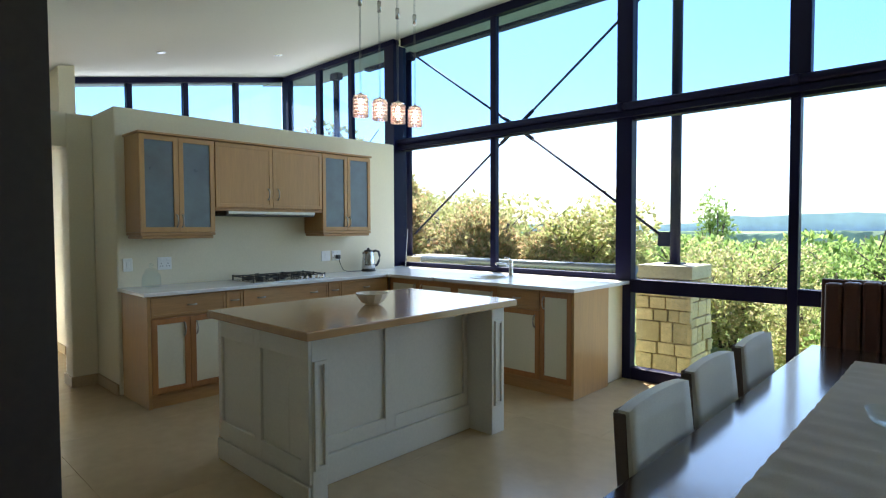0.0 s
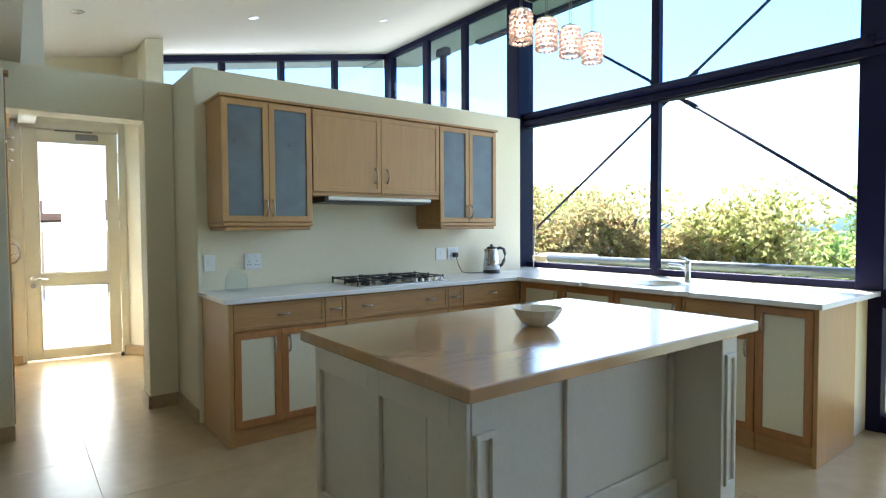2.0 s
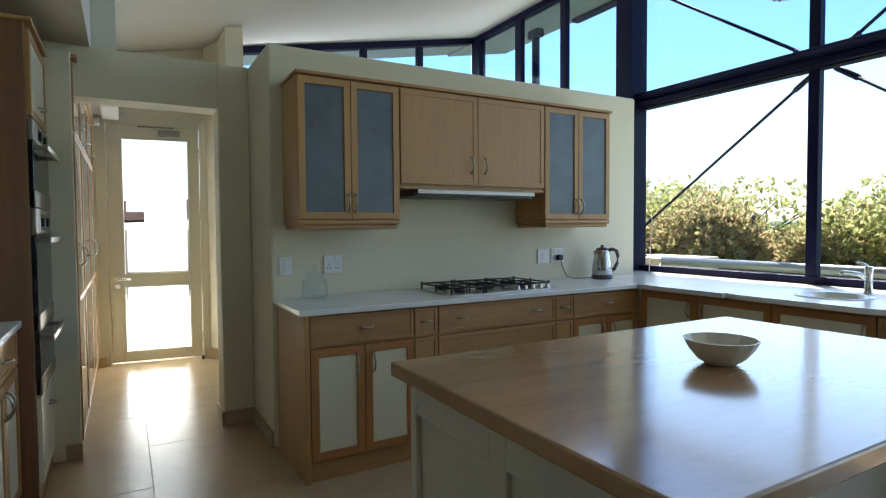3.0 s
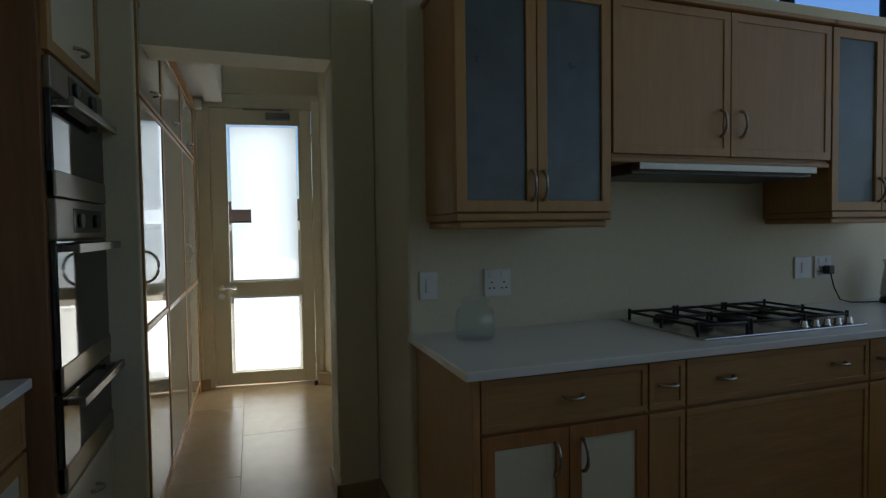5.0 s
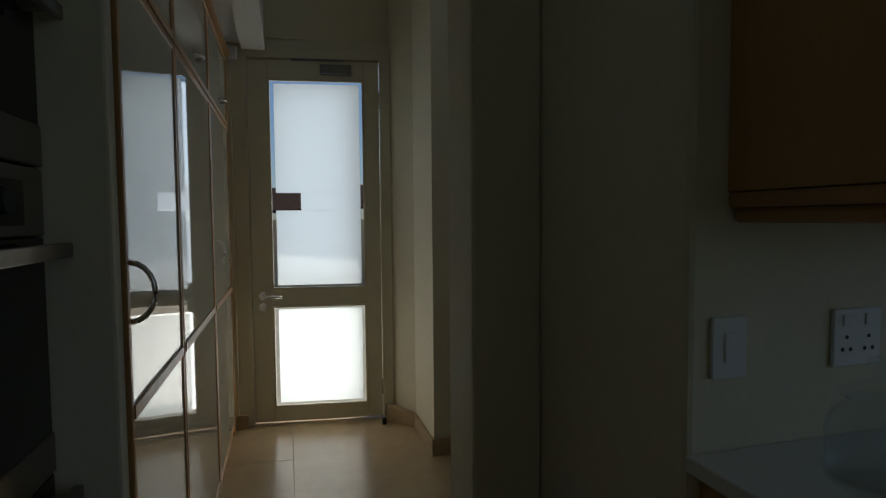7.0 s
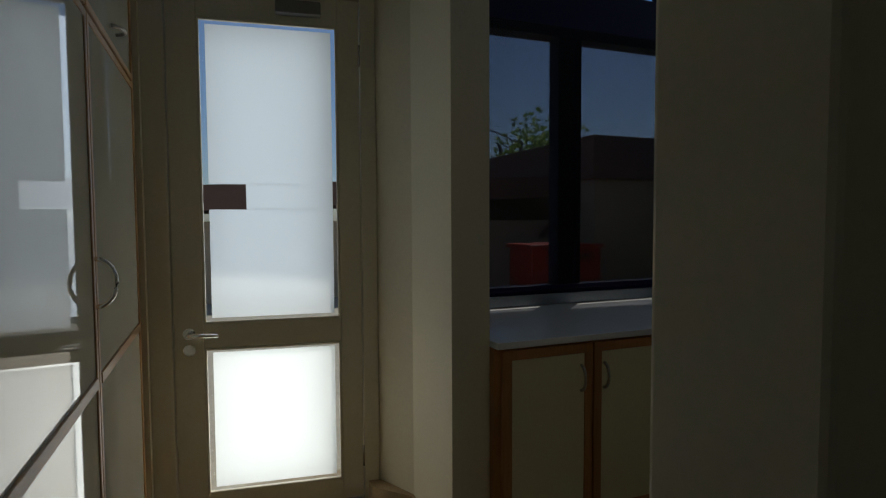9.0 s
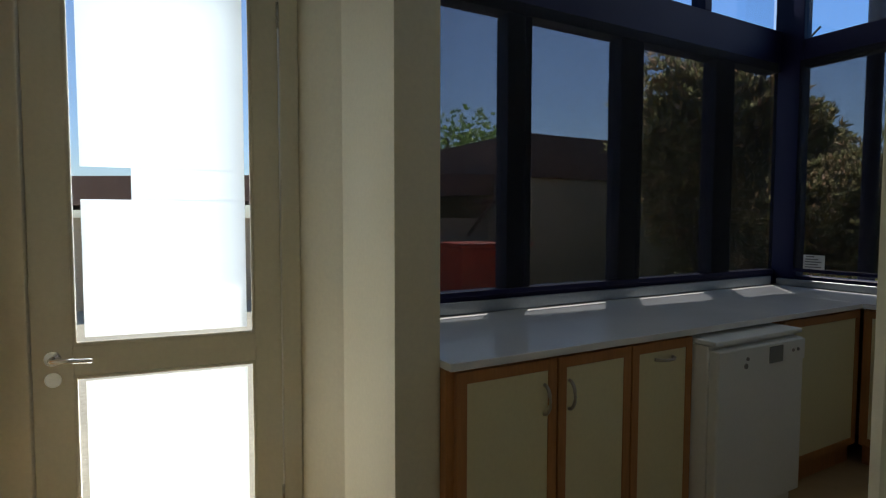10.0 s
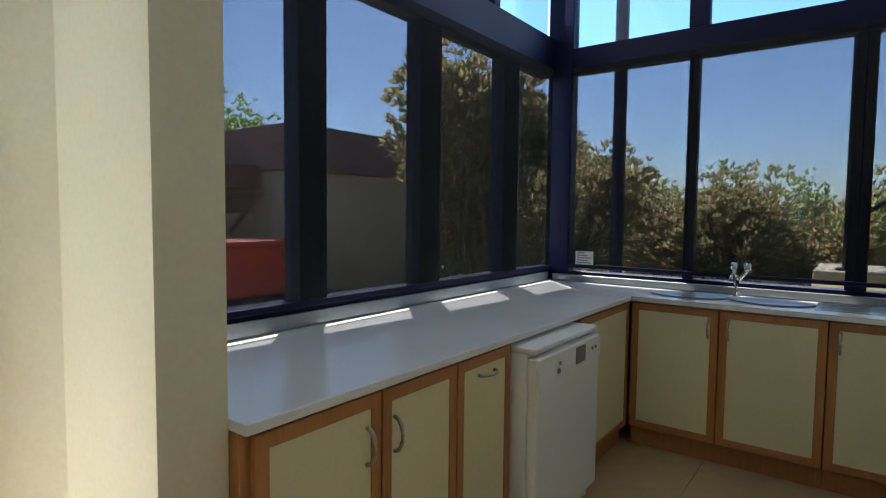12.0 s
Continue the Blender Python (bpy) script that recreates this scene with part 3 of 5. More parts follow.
# ---- glazed passage door ----
DY0, DY1 = 1.235, 2.075
dr = root("door_1", (XW, 1.65, 0), "cream painted glazed door with frosted panes, closed", "door", kind="structure")
part("door_frame", box(XW - 0.10, XW + 0.012, 1.13, DY0 - 0.004, 0, 2.47, 0.004), DOORP, dr)
part("door_frame", box(XW - 0.10, XW + 0.012, DY1 + 0.004, 2.15, 0, 2.47, 0.004), DOORP, dr)
part("door_frame", box(XW - 0.10, XW + 0.012, DY0 - 0.004, DY1 + 0.004, 2.40, 2.47, 0.004), DOORP, dr)
part("door_frame", box(XW - 0.20, XW + 0.0, 1.13, 2.15, 2.47, 2.525, 0.0), DOORP, dr)
X0, X1 = XW - 0.05, XW - 0.006
for b in ((DY0, 1.36, 0.012, 2.395), (1.975, DY1, 0.012, 2.395), (1.36, 1.975, 0.012, 0.11), (1.36, 1.975, 0.79, 0.90), (1.36, 1.975, 2.27, 2.395)):
    part("stile", box(X0, X1, b[0], b[1], b[2], b[3], 0.004), DOORP, dr)
for z0, z1 in ((0.11, 0.79), (0.90, 2.27)):
    for b in ((1.36, 1.372, z0, z1), (1.963, 1.975, z0, z1), (1.372, 1.963, z0, z0 + 0.012), (1.372, 1.963, z1 - 0.012, z1)):
        part("bead", box(X1 - 0.014, X1 + 0.004, b[0], b[1], b[2], b[3], 0.003), DOORP, dr)
    ob = part("pane", box(X0 + 0.018, X0 + 0.022, 1.36, 1.975, z0, z1), GLASS, dr)
    ob.visible_shadow = False
XF0, XF1 = X0 + 0.026, X0 + 0.0275
film = box(XF0, XF1, 1.395, 1.945, 0.135, 0.765)
part("frosted_film", film, FROST, dr, "white frosted film with a clear margin")
film = box(XF0, XF1, 1.395, 1.945, 0.925, 1.42)
box(XF0, XF1, 1.555, 1.945, 1.42, 1.535, 0, film)
box(XF0, XF1, 1.395, 1.945, 1.535, 2.245, 0, film)
part("frosted_film", film, FROST, dr, "white frosted film with a clear margin and slot")
h = part("door_handle", tube([(X1, 1.30, 0.86), (X1 + 0.05, 1.30, 0.86), (X1 + 0.055, 1.31, 0.86), (X1 + 0.055, 1.43, 0.855)], 0.009, 10), CHROME, dr)
part("rose", tube([(X1 - 0.001, 1.30, 0.86), (X1 + 0.008, 1.30, 0.86)], 0.026, 18), CHROME, h)
part("rose", tube([(X1 - 0.001, 1.30, 0.785), (X1 + 0.008, 1.30, 0.785)], 0.026, 18), CHROME, h)
for z in (0.22, 2.14):
    part("hinge", tube([(X1 + 0.008, DY1 + 0.002, z - 0.05), (X1 + 0.008, DY1 + 0.002, z + 0.05)], 0.008, 8), STEEL, dr)
cl_ = part("door_closer", box(X1, X1 + 0.05, 1.70, 1.90, 2.30, 2.36, 0.006), GREYP, dr, "grey metal door closer")
part("arm", box(X1 + 0.05, X1 + 0.06, 1.52, 1.85, 2.375, 2.39, 0.002), GREYP, cl_)
dr.rotation_euler = (0, 0, radians(-7.5))
thing("door_stop", lathe([(0.016, 0), (0.016, 0.03), (0.012, 0.04)], -8.40, 2.06, 12), DARKP, "small dark rubber door stop on the floor", "door stop")

# ---- cabinets ----
def front(parent, axis, at, a0, a1, z0, z1, inset, frame_mat, inset_mat, handle=None, hat=None, rail=0.045, out=1, grip=0.105):
    """A framed cabinet front on the plane axis=at, with a recessed panel and a bow handle."""
    def bx(u0, u1, w0, w1, d0, d1, bev=0.002, bm=None):
        lo, hi = sorted((at + out * d0, at + out * d1))
        return box(lo, hi, u0, u1, w0, w1, bev, bm) if axis == "x" else box(u0, u1, lo, hi, w0, w1, bev, bm)
    g = 0.0015
    a0, a1, z0, z1 = a0 + g, a1 - g, z0 + g, z1 - g
    bm = ring_frame(axis, at, out, a0, a1, z0, z1, rail, 0.02)
    d = part("door", bm, frame_mat, parent)
    part("panel", bx(a0 + rail, a1 - rail, z0 + rail, z1 - rail, 0.002, 0.02 - inset, 0), inset_mat, d)
    o = (out, 0, 0) if axis == "x" else (0, out, 0)
    s = (0, 1, 0) if axis == "x" else (1, 0, 0)
    for hp in ([hat] if hat and not isinstance(hat, list) else hat or []):
        u, w = hp
        p = (at + out * 0.02, u, w) if axis == "x" else (u, at + out * 0.02, w)
        part("handle", bow(p, (0, 0, 1) if handle == "v" else s, o, grip, 0.0065, 0.032), NICKEL, d, "satin nickel bow handle")
    return d

def slab(parent, axis, at, a0, a1, z0, z1, mat, hats=(), out=1):
    return front(parent, axis, at, a0, a1, z0, z1, 0.006, mat, mat, "h", list(hats), 0.022, out, 0.07)

def carcass(name, b, label, cat="cabinet", group="", mat=None):
    x0, x1, y0, y1, z0, z1 = b
    c = root(name, ((x0 + x1) / 2, (y0 + y1) / 2, z0), label, cat, group)
    part("body", box(*b, 0.002), mat or WOOD, c)
    return c

FX = -5.02                                # base fronts of the cooker run
BT = 0.898
def base_w(y0, y1, label):
    c = carcass("base_cabinet", (CABW + 0.003, FX, y0, y1, 0.10, BT), label, group="kitchen base cabinets")
    part("plinth", box(CABW + 0.01, FX - 0.005, y0, y1, 0.0, 0.10), WOOD_H, c)
    return c
c = base_w(2.20, 2.81, "beech base cabinet with a drawer above two white-panelled doors")
slab(c, "x", FX, 2.20, 2.81, 0.725, 0.89, WOOD_H, [(2.52, 0.81)])
front(c, "x", FX, 2.20, 2.505, 0.115, 0.715, 0.008, WOOD_RED, CREAM, "v", (2.455, 0.615))
front(c, "x", FX, 2.505, 2.81, 0.115, 0.715, 0.008, WOOD_RED, CREAM, "v", (2.555, 0.615))
c = base_w(2.813, 2.967, "narrow beech pull-out cabinet")
slab(c, "x", FX, 2.813, 2.967, 0.725, 0.89, WOOD_H, [(2.89, 0.81)])
slab(c, "x", FX, 2.813, 2.967, 0.115, 0.715, WOOD)
c = base_w(2.97, 3.87, "wide beech pan-drawer cabinet under the hob")
slab(c, "x", FX, 2.97, 3.87, 0.725, 0.89, WOOD_H, [(3.14, 0.81), (3.70, 0.81)])
slab(c, "x", FX, 2.97, 3.87, 0.115, 0.715, WOOD_H)
c = base_w(3.873, 4.027, "narrow beech pull-out cabinet")
slab(c, "x", FX, 3.873, 4.027, 0.725, 0.89, WOOD_H, [(3.95, 0.81)])
slab(c, "x", FX, 3.873, 4.027, 0.115, 0.715, WOOD)
c = base_w(4.03, 4.68, "beech corner cabinet with a drawer above two white-panelled doors")
slab(c, "x", FX, 4.03, 4.66, 0.725, 0.89, WOOD_H, [(4.35, 0.81)])
front(c, "x", FX, 4.03, 4.345, 0.115, 0.715, 0.008, WOOD_RED, CREAM, "v", (4.295, 0.615))
front(c, "x", FX, 4.345, 4.66, 0.115, 0.715, 0.008, WOOD_RED, CREAM, "v", (4.395, 0.615))
# bevelled end panel
setting("trim", box(CABW + 0.003, FX + 0.02, 2.172, 2.198, 0, BT, 0.003), WOOD, "beech end panel of the cabinet run", "panel")

FY = 4.68
def base_n(x0, x1, label):
    c = carcass("base_cabinet", (x0, x1, FY, YN - 0.04 if x1 < -2.95 else 5.255, 0.10, BT), label, group="kitchen base cabinets")
    part("plinth", box(x0, x1, FY + 0.005, 5.25, 0.0, 0.10), WOOD_H, c)
    return c
c = base_n(-4.99, -4.52, "beech base cabinet with a white-panelled door")
front(c, "y", FY, -4.97, -4.52, 0.115, 0.885, 0.008, WOOD_RED, CREAM, "v", (-4.57, 0.79), out=-1)
c = base_n(-4.517, -4.02, "beech base cabinet with a white-panelled door")
front(c, "y", FY, -4.517, -4.02, 0.115, 0.885, 0.008, WOOD_RED, CREAM, "v", (-4.47, 0.79), out=-1)
c = base_n(-4.017, -3.49, "beech sink cabinet with a white-panelled door")
front(c, "y", FY, -4.017, -3.49, 0.115, 0.885, 0.008, WOOD_RED, CREAM, "v", (-3.54, 0.79), out=-1)
c = base_n(-3.487, -3.025, "beech cabinet with a drawer above a white-panelled door")
slab(c, "y", FY, -3.487, -3.025, 0.725, 0.885, WOOD_H, [(-3.26, 0.81)], out=-1)
front(c, "y", FY, -3.487, -3.025, 0.115, 0.715, 0.008, WOOD_RED, CREAM, "v", (-3.07, 0.62), out=-1)
c = base_n(-3.022, -2.71, "beech base cabinet with a tall white-panelled door")
front(c, "y", FY, -3.022, -2.71, 0.115, 0.885, 0.008, WOOD_RED, CREAM, "v", (-2.975, 0.79), out=-1)
setting("trim", box(-2.708, -2.685, FY - 0.02, 5.258, 0, BT, 0.003), WOOD, "beech end panel of the counter", "panel")

# L-shaped worktop with a round sink cut-out
SINK = (-3.86, 5.02, 0.185)
def holed_top(x0, x1, y0, y1, z0, z1, cx, cy, r, n=36):
    bm = bmesh.new()
    ring = [(cx + r * math.cos(k * math.tau / n), cy + r * math.sin(k * math.tau / n)) for k in range(n)]
    def rim(px, py):
        dx, dy = px - cx, py - cy
        s = min((x1 - cx) / dx if dx > 1e-9 else 1e9, (x0 - cx) / dx if dx < -1e-9 else 1e9, (y1 - cy) / dy if dy > 1e-9 else 1e9, (y0 - cy) / dy if dy < -1e-9 else 1e9)
        return cx + dx * s, cy + dy * s
    outer = [rim(*p) for p in ring]
    for z in (z0, z1):
        a = [bm.verts.new((*p, z)) for p in ring]
        b = [bm.verts.new((*p, z)) for p in outer]
        for k in range(n):
            bm.faces.new((a[k], b[k], b[(k + 1) % n], a[(k + 1) % n]))
        if z == z0:
            low = a, b
    for lo, hi in zip(low, (a, b)):
        for k in range(n):
            bm.faces.new((lo[k], lo[(k + 1) % n], hi[(k + 1) % n], hi[k]))
    return bm
bm = box(CABW + 0.002, -4.965, 2.14, 4.61, 0.90, 0.93, 0.004)
box(CABW + 0.002, -4.30, 4.61, YN - 0.005, 0.90, 0.93, 0.0, bm)
box(-5.83, CABW + 0.0015, 5.297, YN - 0.005, 0.90, 0.93, 0.0, bm)
me = holed_top(-4.30, -3.42, 4.61, YN - 0.005, 0.90, 0.93, *SINK)
tmp = bpy.data.meshes.new("tmp"); me.to_mesh(tmp); me.free(); bm.from_mesh(tmp)
box(-3.42, -2.655, 4.61, YN - 0.012, 0.90, 0.93, 0.0, bm)
thing("worktop", bm, QUARTZ, "white quartz L-shaped kitchen worktop", "worktop")
sk = root("round_sink", (SINK[0], SINK[1], 0.76), "round stainless steel sink let into the worktop", "sink")
part("bowl", lathe([(0.02, 0.765), (0.14, 0.77), (0.172, 0.80), (0.182, 0.925), (0.198, 0.932), (0.198, 0.935), (0.18, 0.935), (0.168, 0.81), (0.135, 0.782), (0.02, 0.777)], SINK[0], SINK[1], 36), STEEL, sk)
part("drain", lathe([(0.03, 0.777), (0.03, 0.781), (0.01, 0.78)], SINK[0], SINK[1], 18), CHROME, sk)
def mixer_tap(x, y, z, turn):
    t = root("mixer_tap", (x, y, z), "chrome single-lever mixer tap", "tap")
    c, s = math.cos(turn), math.sin(turn)
    part("body", lathe([(0.026, z), (0.026, z + 0.01), (0.021, z + 0.02), (0.021, z + 0.125), (0.023, z + 0.13), (0.023, z + 0.165), (0.015, z + 0.17)], x, y, 18), CHROME, t)
    part("spout", tube([(x, y, z + 0.09), (x + c * 0.06, y + s * 0.06, z + 0.125), (x + c * 0.15, y + s * 0.15, z + 0.135), (x + c * 0.165, y + s * 0.165, z + 0.12)], 0.012, 12), CHROME, t)
    part("lever", tube([(x, y, z + 0.165), (x + c * 0.02, y + s * 0.02, z + 0.18), (x + c * 0.07, y + s * 0.07, z + 0.195)], 0.007, 8), CHROME, t)
    return t
mixer_tap(-3.80, 5.30, 0.93, radians(235))

# wall cabinets
UX = -5.27
def wall_cab(y0, y1, z0, label):
    c = carcass("wall_cabinet", (CABW + 0.002, UX, y0, y1, z0, 2.215), label, group="kitchen wall cabinets")
    part("cornice", box(CABW + 0.002, UX + 0.035, y0 - 0.012, y1 + 0.012, 2.216, 2.235, 0.004), WOOD_H, c)
    return c
def glazed(c, y0, y1):
    m = (y0 + y1) / 2
    front(c, "x", UX, y0, m, 1.405, 2.21, 0.010, WOOD, FROSTC, "v", (m - 0.022, 1.50), 0.04)
    front(c, "x", UX, m, y1, 1.405, 2.21, 0.010, WOOD, FROSTC, "v", (m + 0.022, 1.50), 0.04)
    b = box(CABW + 0.002, UX + 0.022, y0, y1, 1.375, 1.402, 0.006)
    box(CABW + 0.002, UX + 0.008, y0 + 0.012, y1 - 0.012, 1.348, 1.375, 0.008, b)
    part("light_rail", b, WOOD_H, c)
c = wall_cab(2.222, 2.845, 1.403, "beech wall cabinet with frosted glass doors"); glazed(c, 2.222, 2.845)
c = wall_cab(2.848, 3.985, 1.615, "beech wall cabinet with two plain doors over the hob")
front(c, "x", UX, 2.852, 3.417, 1.625, 2.21, 0.005, WOOD, WOOD, "v", (3.365, 1.76), 0.035)
front(c, "x", UX, 3.417, 3.982, 1.625, 2.21, 0.005, WOOD, WOOD, "v", (3.47, 1.76), 0.035)
part("light_rail", box(CABW + 0.002, UX + 0.012, 2.85, 3.983, 1.595, 1.614, 0.003), WOOD_H, c)
c = wall_cab(3.988, 4.625, 1.403, "beech wall cabinet with frosted glass doors"); glazed(c, 3.988, 4.625)
hd = root("cooker_hood", (-5.4, 3.42, 1.555), "slim stainless steel slide-out cooker hood", "cooker hood")
part("body", box(CABW + 0.003, -5.27, 2.95, 3.89, 1.55, 1.594, 0.004), DARKP, hd)
part("front_strip", box(-5.27, -5.235, 2.96, 3.88, 1.565, 1.594, 0.003), OVENST, hd, "brushed steel front edge")

# gas hob
hb = root("gas_hob", (-5.3, 3.52, 0.93), "stainless steel five-burner gas hob with black iron grates", "hob")
part("plate", box(-5.545, -5.055, 3.10, 3.94, 0.931, 0.939, 0.003), STEEL, hb)
def grate(y0, y1):
    bm = bmesh.new()
    for y in (y0, (y0 + y1) / 2, y1):
        tube([(-5.52, y, 0.972), (-5.12, y, 0.972)], 0.006, 6, bm)
    for x in (-5.52, -5.32, -5.12):
        tube([(x, y0, 0.972), (x, y1, 0.972)], 0.006, 6, bm)
        for y in (y0, y1):
            tube([(x, y, 0.94), (x, y, 0.985)], 0.007, 6, bm)
    return bm
for y0, y1 in ((3.13, 3.37), (3.39, 3.65), (3.67, 3.91)):
    part("grate", grate(y0, y1), BLACK, hb, "black cast iron pan grate")
for x, y, r in ((-5.44, 3.25, 0.04), (-5.22, 3.25, 0.03), (-5.33, 3.52, 0.055), (-5.44, 3.79, 0.035), (-5.22, 3.79, 0.04)):
    part("burner", lathe([(r * 1.2, 0.94), (r * 1.2, 0.95), (r, 0.952), (r, 0.962), (r * 0.4, 0.964)], x, y, 20), BLACK, hb)
for k in range(5):
    part("knob", lathe([(0.018, 0.94), (0.018, 0.946), (0.014, 0.948), (0.013, 0.966), (0.006, 0.967)], -5.085, 3.62 + 0.062 * k, 14), CHROME, hb)

# kettle
KX, KY = -5.44, 4.74
kt = root("kettle", (KX, KY, 0.93), "polished steel jug kettle with a black handle and base", "kettle")
part("base", lathe([(0.082, 0.931), (0.085, 0.937), (0.08, 0.955), (0.07, 0.957)], KX, KY, 24), DARKP, kt)
part("body", lathe([(0.076, 0.957), (0.082, 0.975), (0.075, 1.05), (0.062, 1.13), (0.057, 1.155), (0.045, 1.163)], KX, KY, 28), KETST, kt)
part("lid", lathe([(0.05, 1.163), (0.045, 1.175), (0.02, 1.183), (0.012, 1.186), (0.014, 1.20), (0.006, 1.203)], KX, KY, 20), DARKP, kt)
part("spout", lathe([(0.012, 1.105), (0.024, 1.13), (0.030, 1.158), (0.012, 1.160)], KX - 0.02, KY - 0.043, 12), KETST, kt)
part("handle", tube([(KX + 0.012, KY + 0.035, 1.155), (KX + 0.03, KY + 0.085, 1.168), (KX + 0.042, KY + 0.118, 1.155), (KX + 0.047, KY + 0.132, 1.11), (KX + 0.044, KY + 0.124, 1.05), (KX + 0.036, KY + 0.10, 1.005), (KX + 0.026, KY + 0.072, 0.99)], 0.0145, 10), DARKP, kt)
part("cord", tube([(KX - 0.05, KY - 0.06, 0.937), (-5.50, 4.60, 0.936), (-5.535, 4.52, 0.936), (-5.555, 4.47, 0.95), (-5.56, 4.43, 1.02), (-5.565, 4.41, 1.10)], 0.0035, 6), DARKP, kt)
part("plug", box(-5.592, -5.552, 4.385, 4.43, 1.085, 1.13, 0.008), DARKP, kt)

def wall_plate(y0, y1, kind):
    p = root("wall_socket" if kind else "light_switch", (CABW, (y0 + y1) / 2, 1.07), "white plastic double wall socket" if kind else "white plastic wall switch", "socket" if kind else "switch", "splashback plates")
    part("plate", box(CABW + 0.001, CABW + 0.010, y0, y1, 1.065, 1.178, 0.003), PLASTIC, p)
    m = (y0 + y1) / 2
    if kind:
        for dy in (-0.028, 0.028):
            for ay, az in ((0, 0.018), (-0.010, -0.006), (0.010, -0.006)):
                part("hole", tube([(CABW + 0.0095, m + dy + ay, 1.105 + az), (CABW + 0.0108, m + dy + ay, 1.105 + az)], 0.0042, 8), DARKP, p)
            part("rocker", box(CABW + 0.009, CABW + 0.014, m + dy - 0.012, m + dy + 0.012, 1.145, 1.168, 0.002), PLASTIC, p)
    else:
        part("rocker", box(CABW + 0.009, CABW + 0.014, m - 0.013, m + 0.013, 1.095, 1.15, 0.002), PLASTIC, p)
    return p
wall_plate(2.19, 2.265, False)
wall_plate(2.47, 2.59, True)
wall_plate(4.20, 4.315, False)
wall_plate(4.34, 4.46, True)

# glass jar
JX, JY = -5.42, 2.355
jr = root("glass_jar", (JX, JY, 0.93), "round clear glass storage jar with a knobbed lid", "jar")
part("body", lathe([(0.064, 0.931), (0.073, 0.936), (0.076, 0.96), (0.074, 1.02), (0.066, 1.045), (0.048, 1.058), (0.045, 1.068), (0.042, 1.068), (0.046, 1.056), (0.063, 1.042), (0.071, 1.02), (0.073, 0.96), (0.068, 0.94), (0.02, 0.938)], JX, JY, 32), JAR, jr)
part("lid", lathe([(0.040, 1.069), (0.054, 1.071), (0.055, 1.077), (0.040, 1.09), (0.014, 1.098), (0.010, 1.107), (0.018, 1.117), (0.018, 1.132), (0.007, 1.138)], JX, JY, 28), JAR, jr)
for o in list(jr.children):
    o.visible_shadow = False

# ---- island ----
IX0, IX1, IY0, IY1 = -3.74, -2.635, 2.09, 3.80
isl = root("kitchen_island", (-3.2, 2.95, 0), "cream painted panelled kitchen island with a beech worktop", "island")
part("worktop", box(IX0, IX1, IY0, IY1, 0.885, 0.93, 0.006), ISLTOP, isl, "beech-coloured worktop with a satin sheen")
part("body", box(IX0 + 0.015, -2.94, IY0 + 0.08, IY1 - 0.10, 0.0, 0.885, 0.004), ISLE, isl)
part("corner_post", box(-2.9395, -2.72, IY0 + 0.08, IY0 + 0.17, 0.0, 0.885, 0.004), ISLE, isl)
part("leg_panel", box(-2.94, -2.70, 3.60, 3.735, 0.0, 0.885, 0.004), ISLE, isl)
part("leg_panel", box(IX0 + 0.03, -2.94, 3.70, 3.735, 0.0, 0.885, 0.003), ISLE, isl)
def frame_of(axis, at, out, a0, a1, z0, z1, w, t):
    return ring_frame(axis, at, out, a0, a1, z0, z1, w, t, 0.003)
part("flute", frame_of("x", -2.7195, 1, 2.178, 2.257, 0.20, 0.76, 0.02, 0.014), ISLE, isl)
part("flute", frame_of("x", -2.70, 1, 3.625, 3.71, 0.20, 0.79, 0.02, 0.012), ISLE, isl)
for y0, y1 in ((2.262, 2.30), (2.83, 2.91), (3.56, 3.598)):
    part("stile", box(-2.9395, -2.922, y0, y1, 0.17, 0.885, 0.003), ISLE, isl)
for y0, y1 in ((2.30, 2.83), (2.91, 3.56)):
    part("rail", box(-2.9395, -2.922, y0, y1, 0.815, 0.885, 0.003), ISLE, isl)
    part("rail", box(-2.9395, -2.922, y0, y1, 0.17, 0.26, 0.003), ISLE, isl)
part("foot_ledge", box(-2.9395, -2.90, 2.262, 3.598, 0.0, 0.169, 0.006), ISLE, isl)
for x0, x1 in ((-3.725, -3.684), (-3.28, -3.205), (-2.80, -2.722)):
    part("stile", box(x0, x1, IY0 + 0.062, IY0 + 0.0795, 0.13, 0.885, 0.003), ISLE, isl)
for x0, x1 in ((-3.684, -3.28), (-3.205, -2.80)):
    part("rail", box(x0, x1, IY0 + 0.062, IY0 + 0.0795, 0.765, 0.885, 0.003), ISLE, isl)
    part("rail", box(x0, x1, IY0 + 0.062, IY0 + 0.0795, 0.13, 0.24, 0.003), ISLE, isl)
part("plinth", box(-3.725, -2.71, IY0 + 0.046, IY0 + 0.0615, 0.0, 0.129, 0.006), ISLE, isl)
bw = thing("bowl", lathe([(0.042, 0.931), (0.048, 0.934), (0.07, 0.948), (0.092, 0.974), (0.107, 1.002), (0.110, 1.007), (0.105, 1.007), (0.088, 0.977), (0.065, 0.954), (0.025, 0.943)], -3.19, 2.95, 12), CERAMIC, "cream ceramic bowl with faceted sides", "bowl")
for p in bw.data.polygons:
    p.use_smooth = False

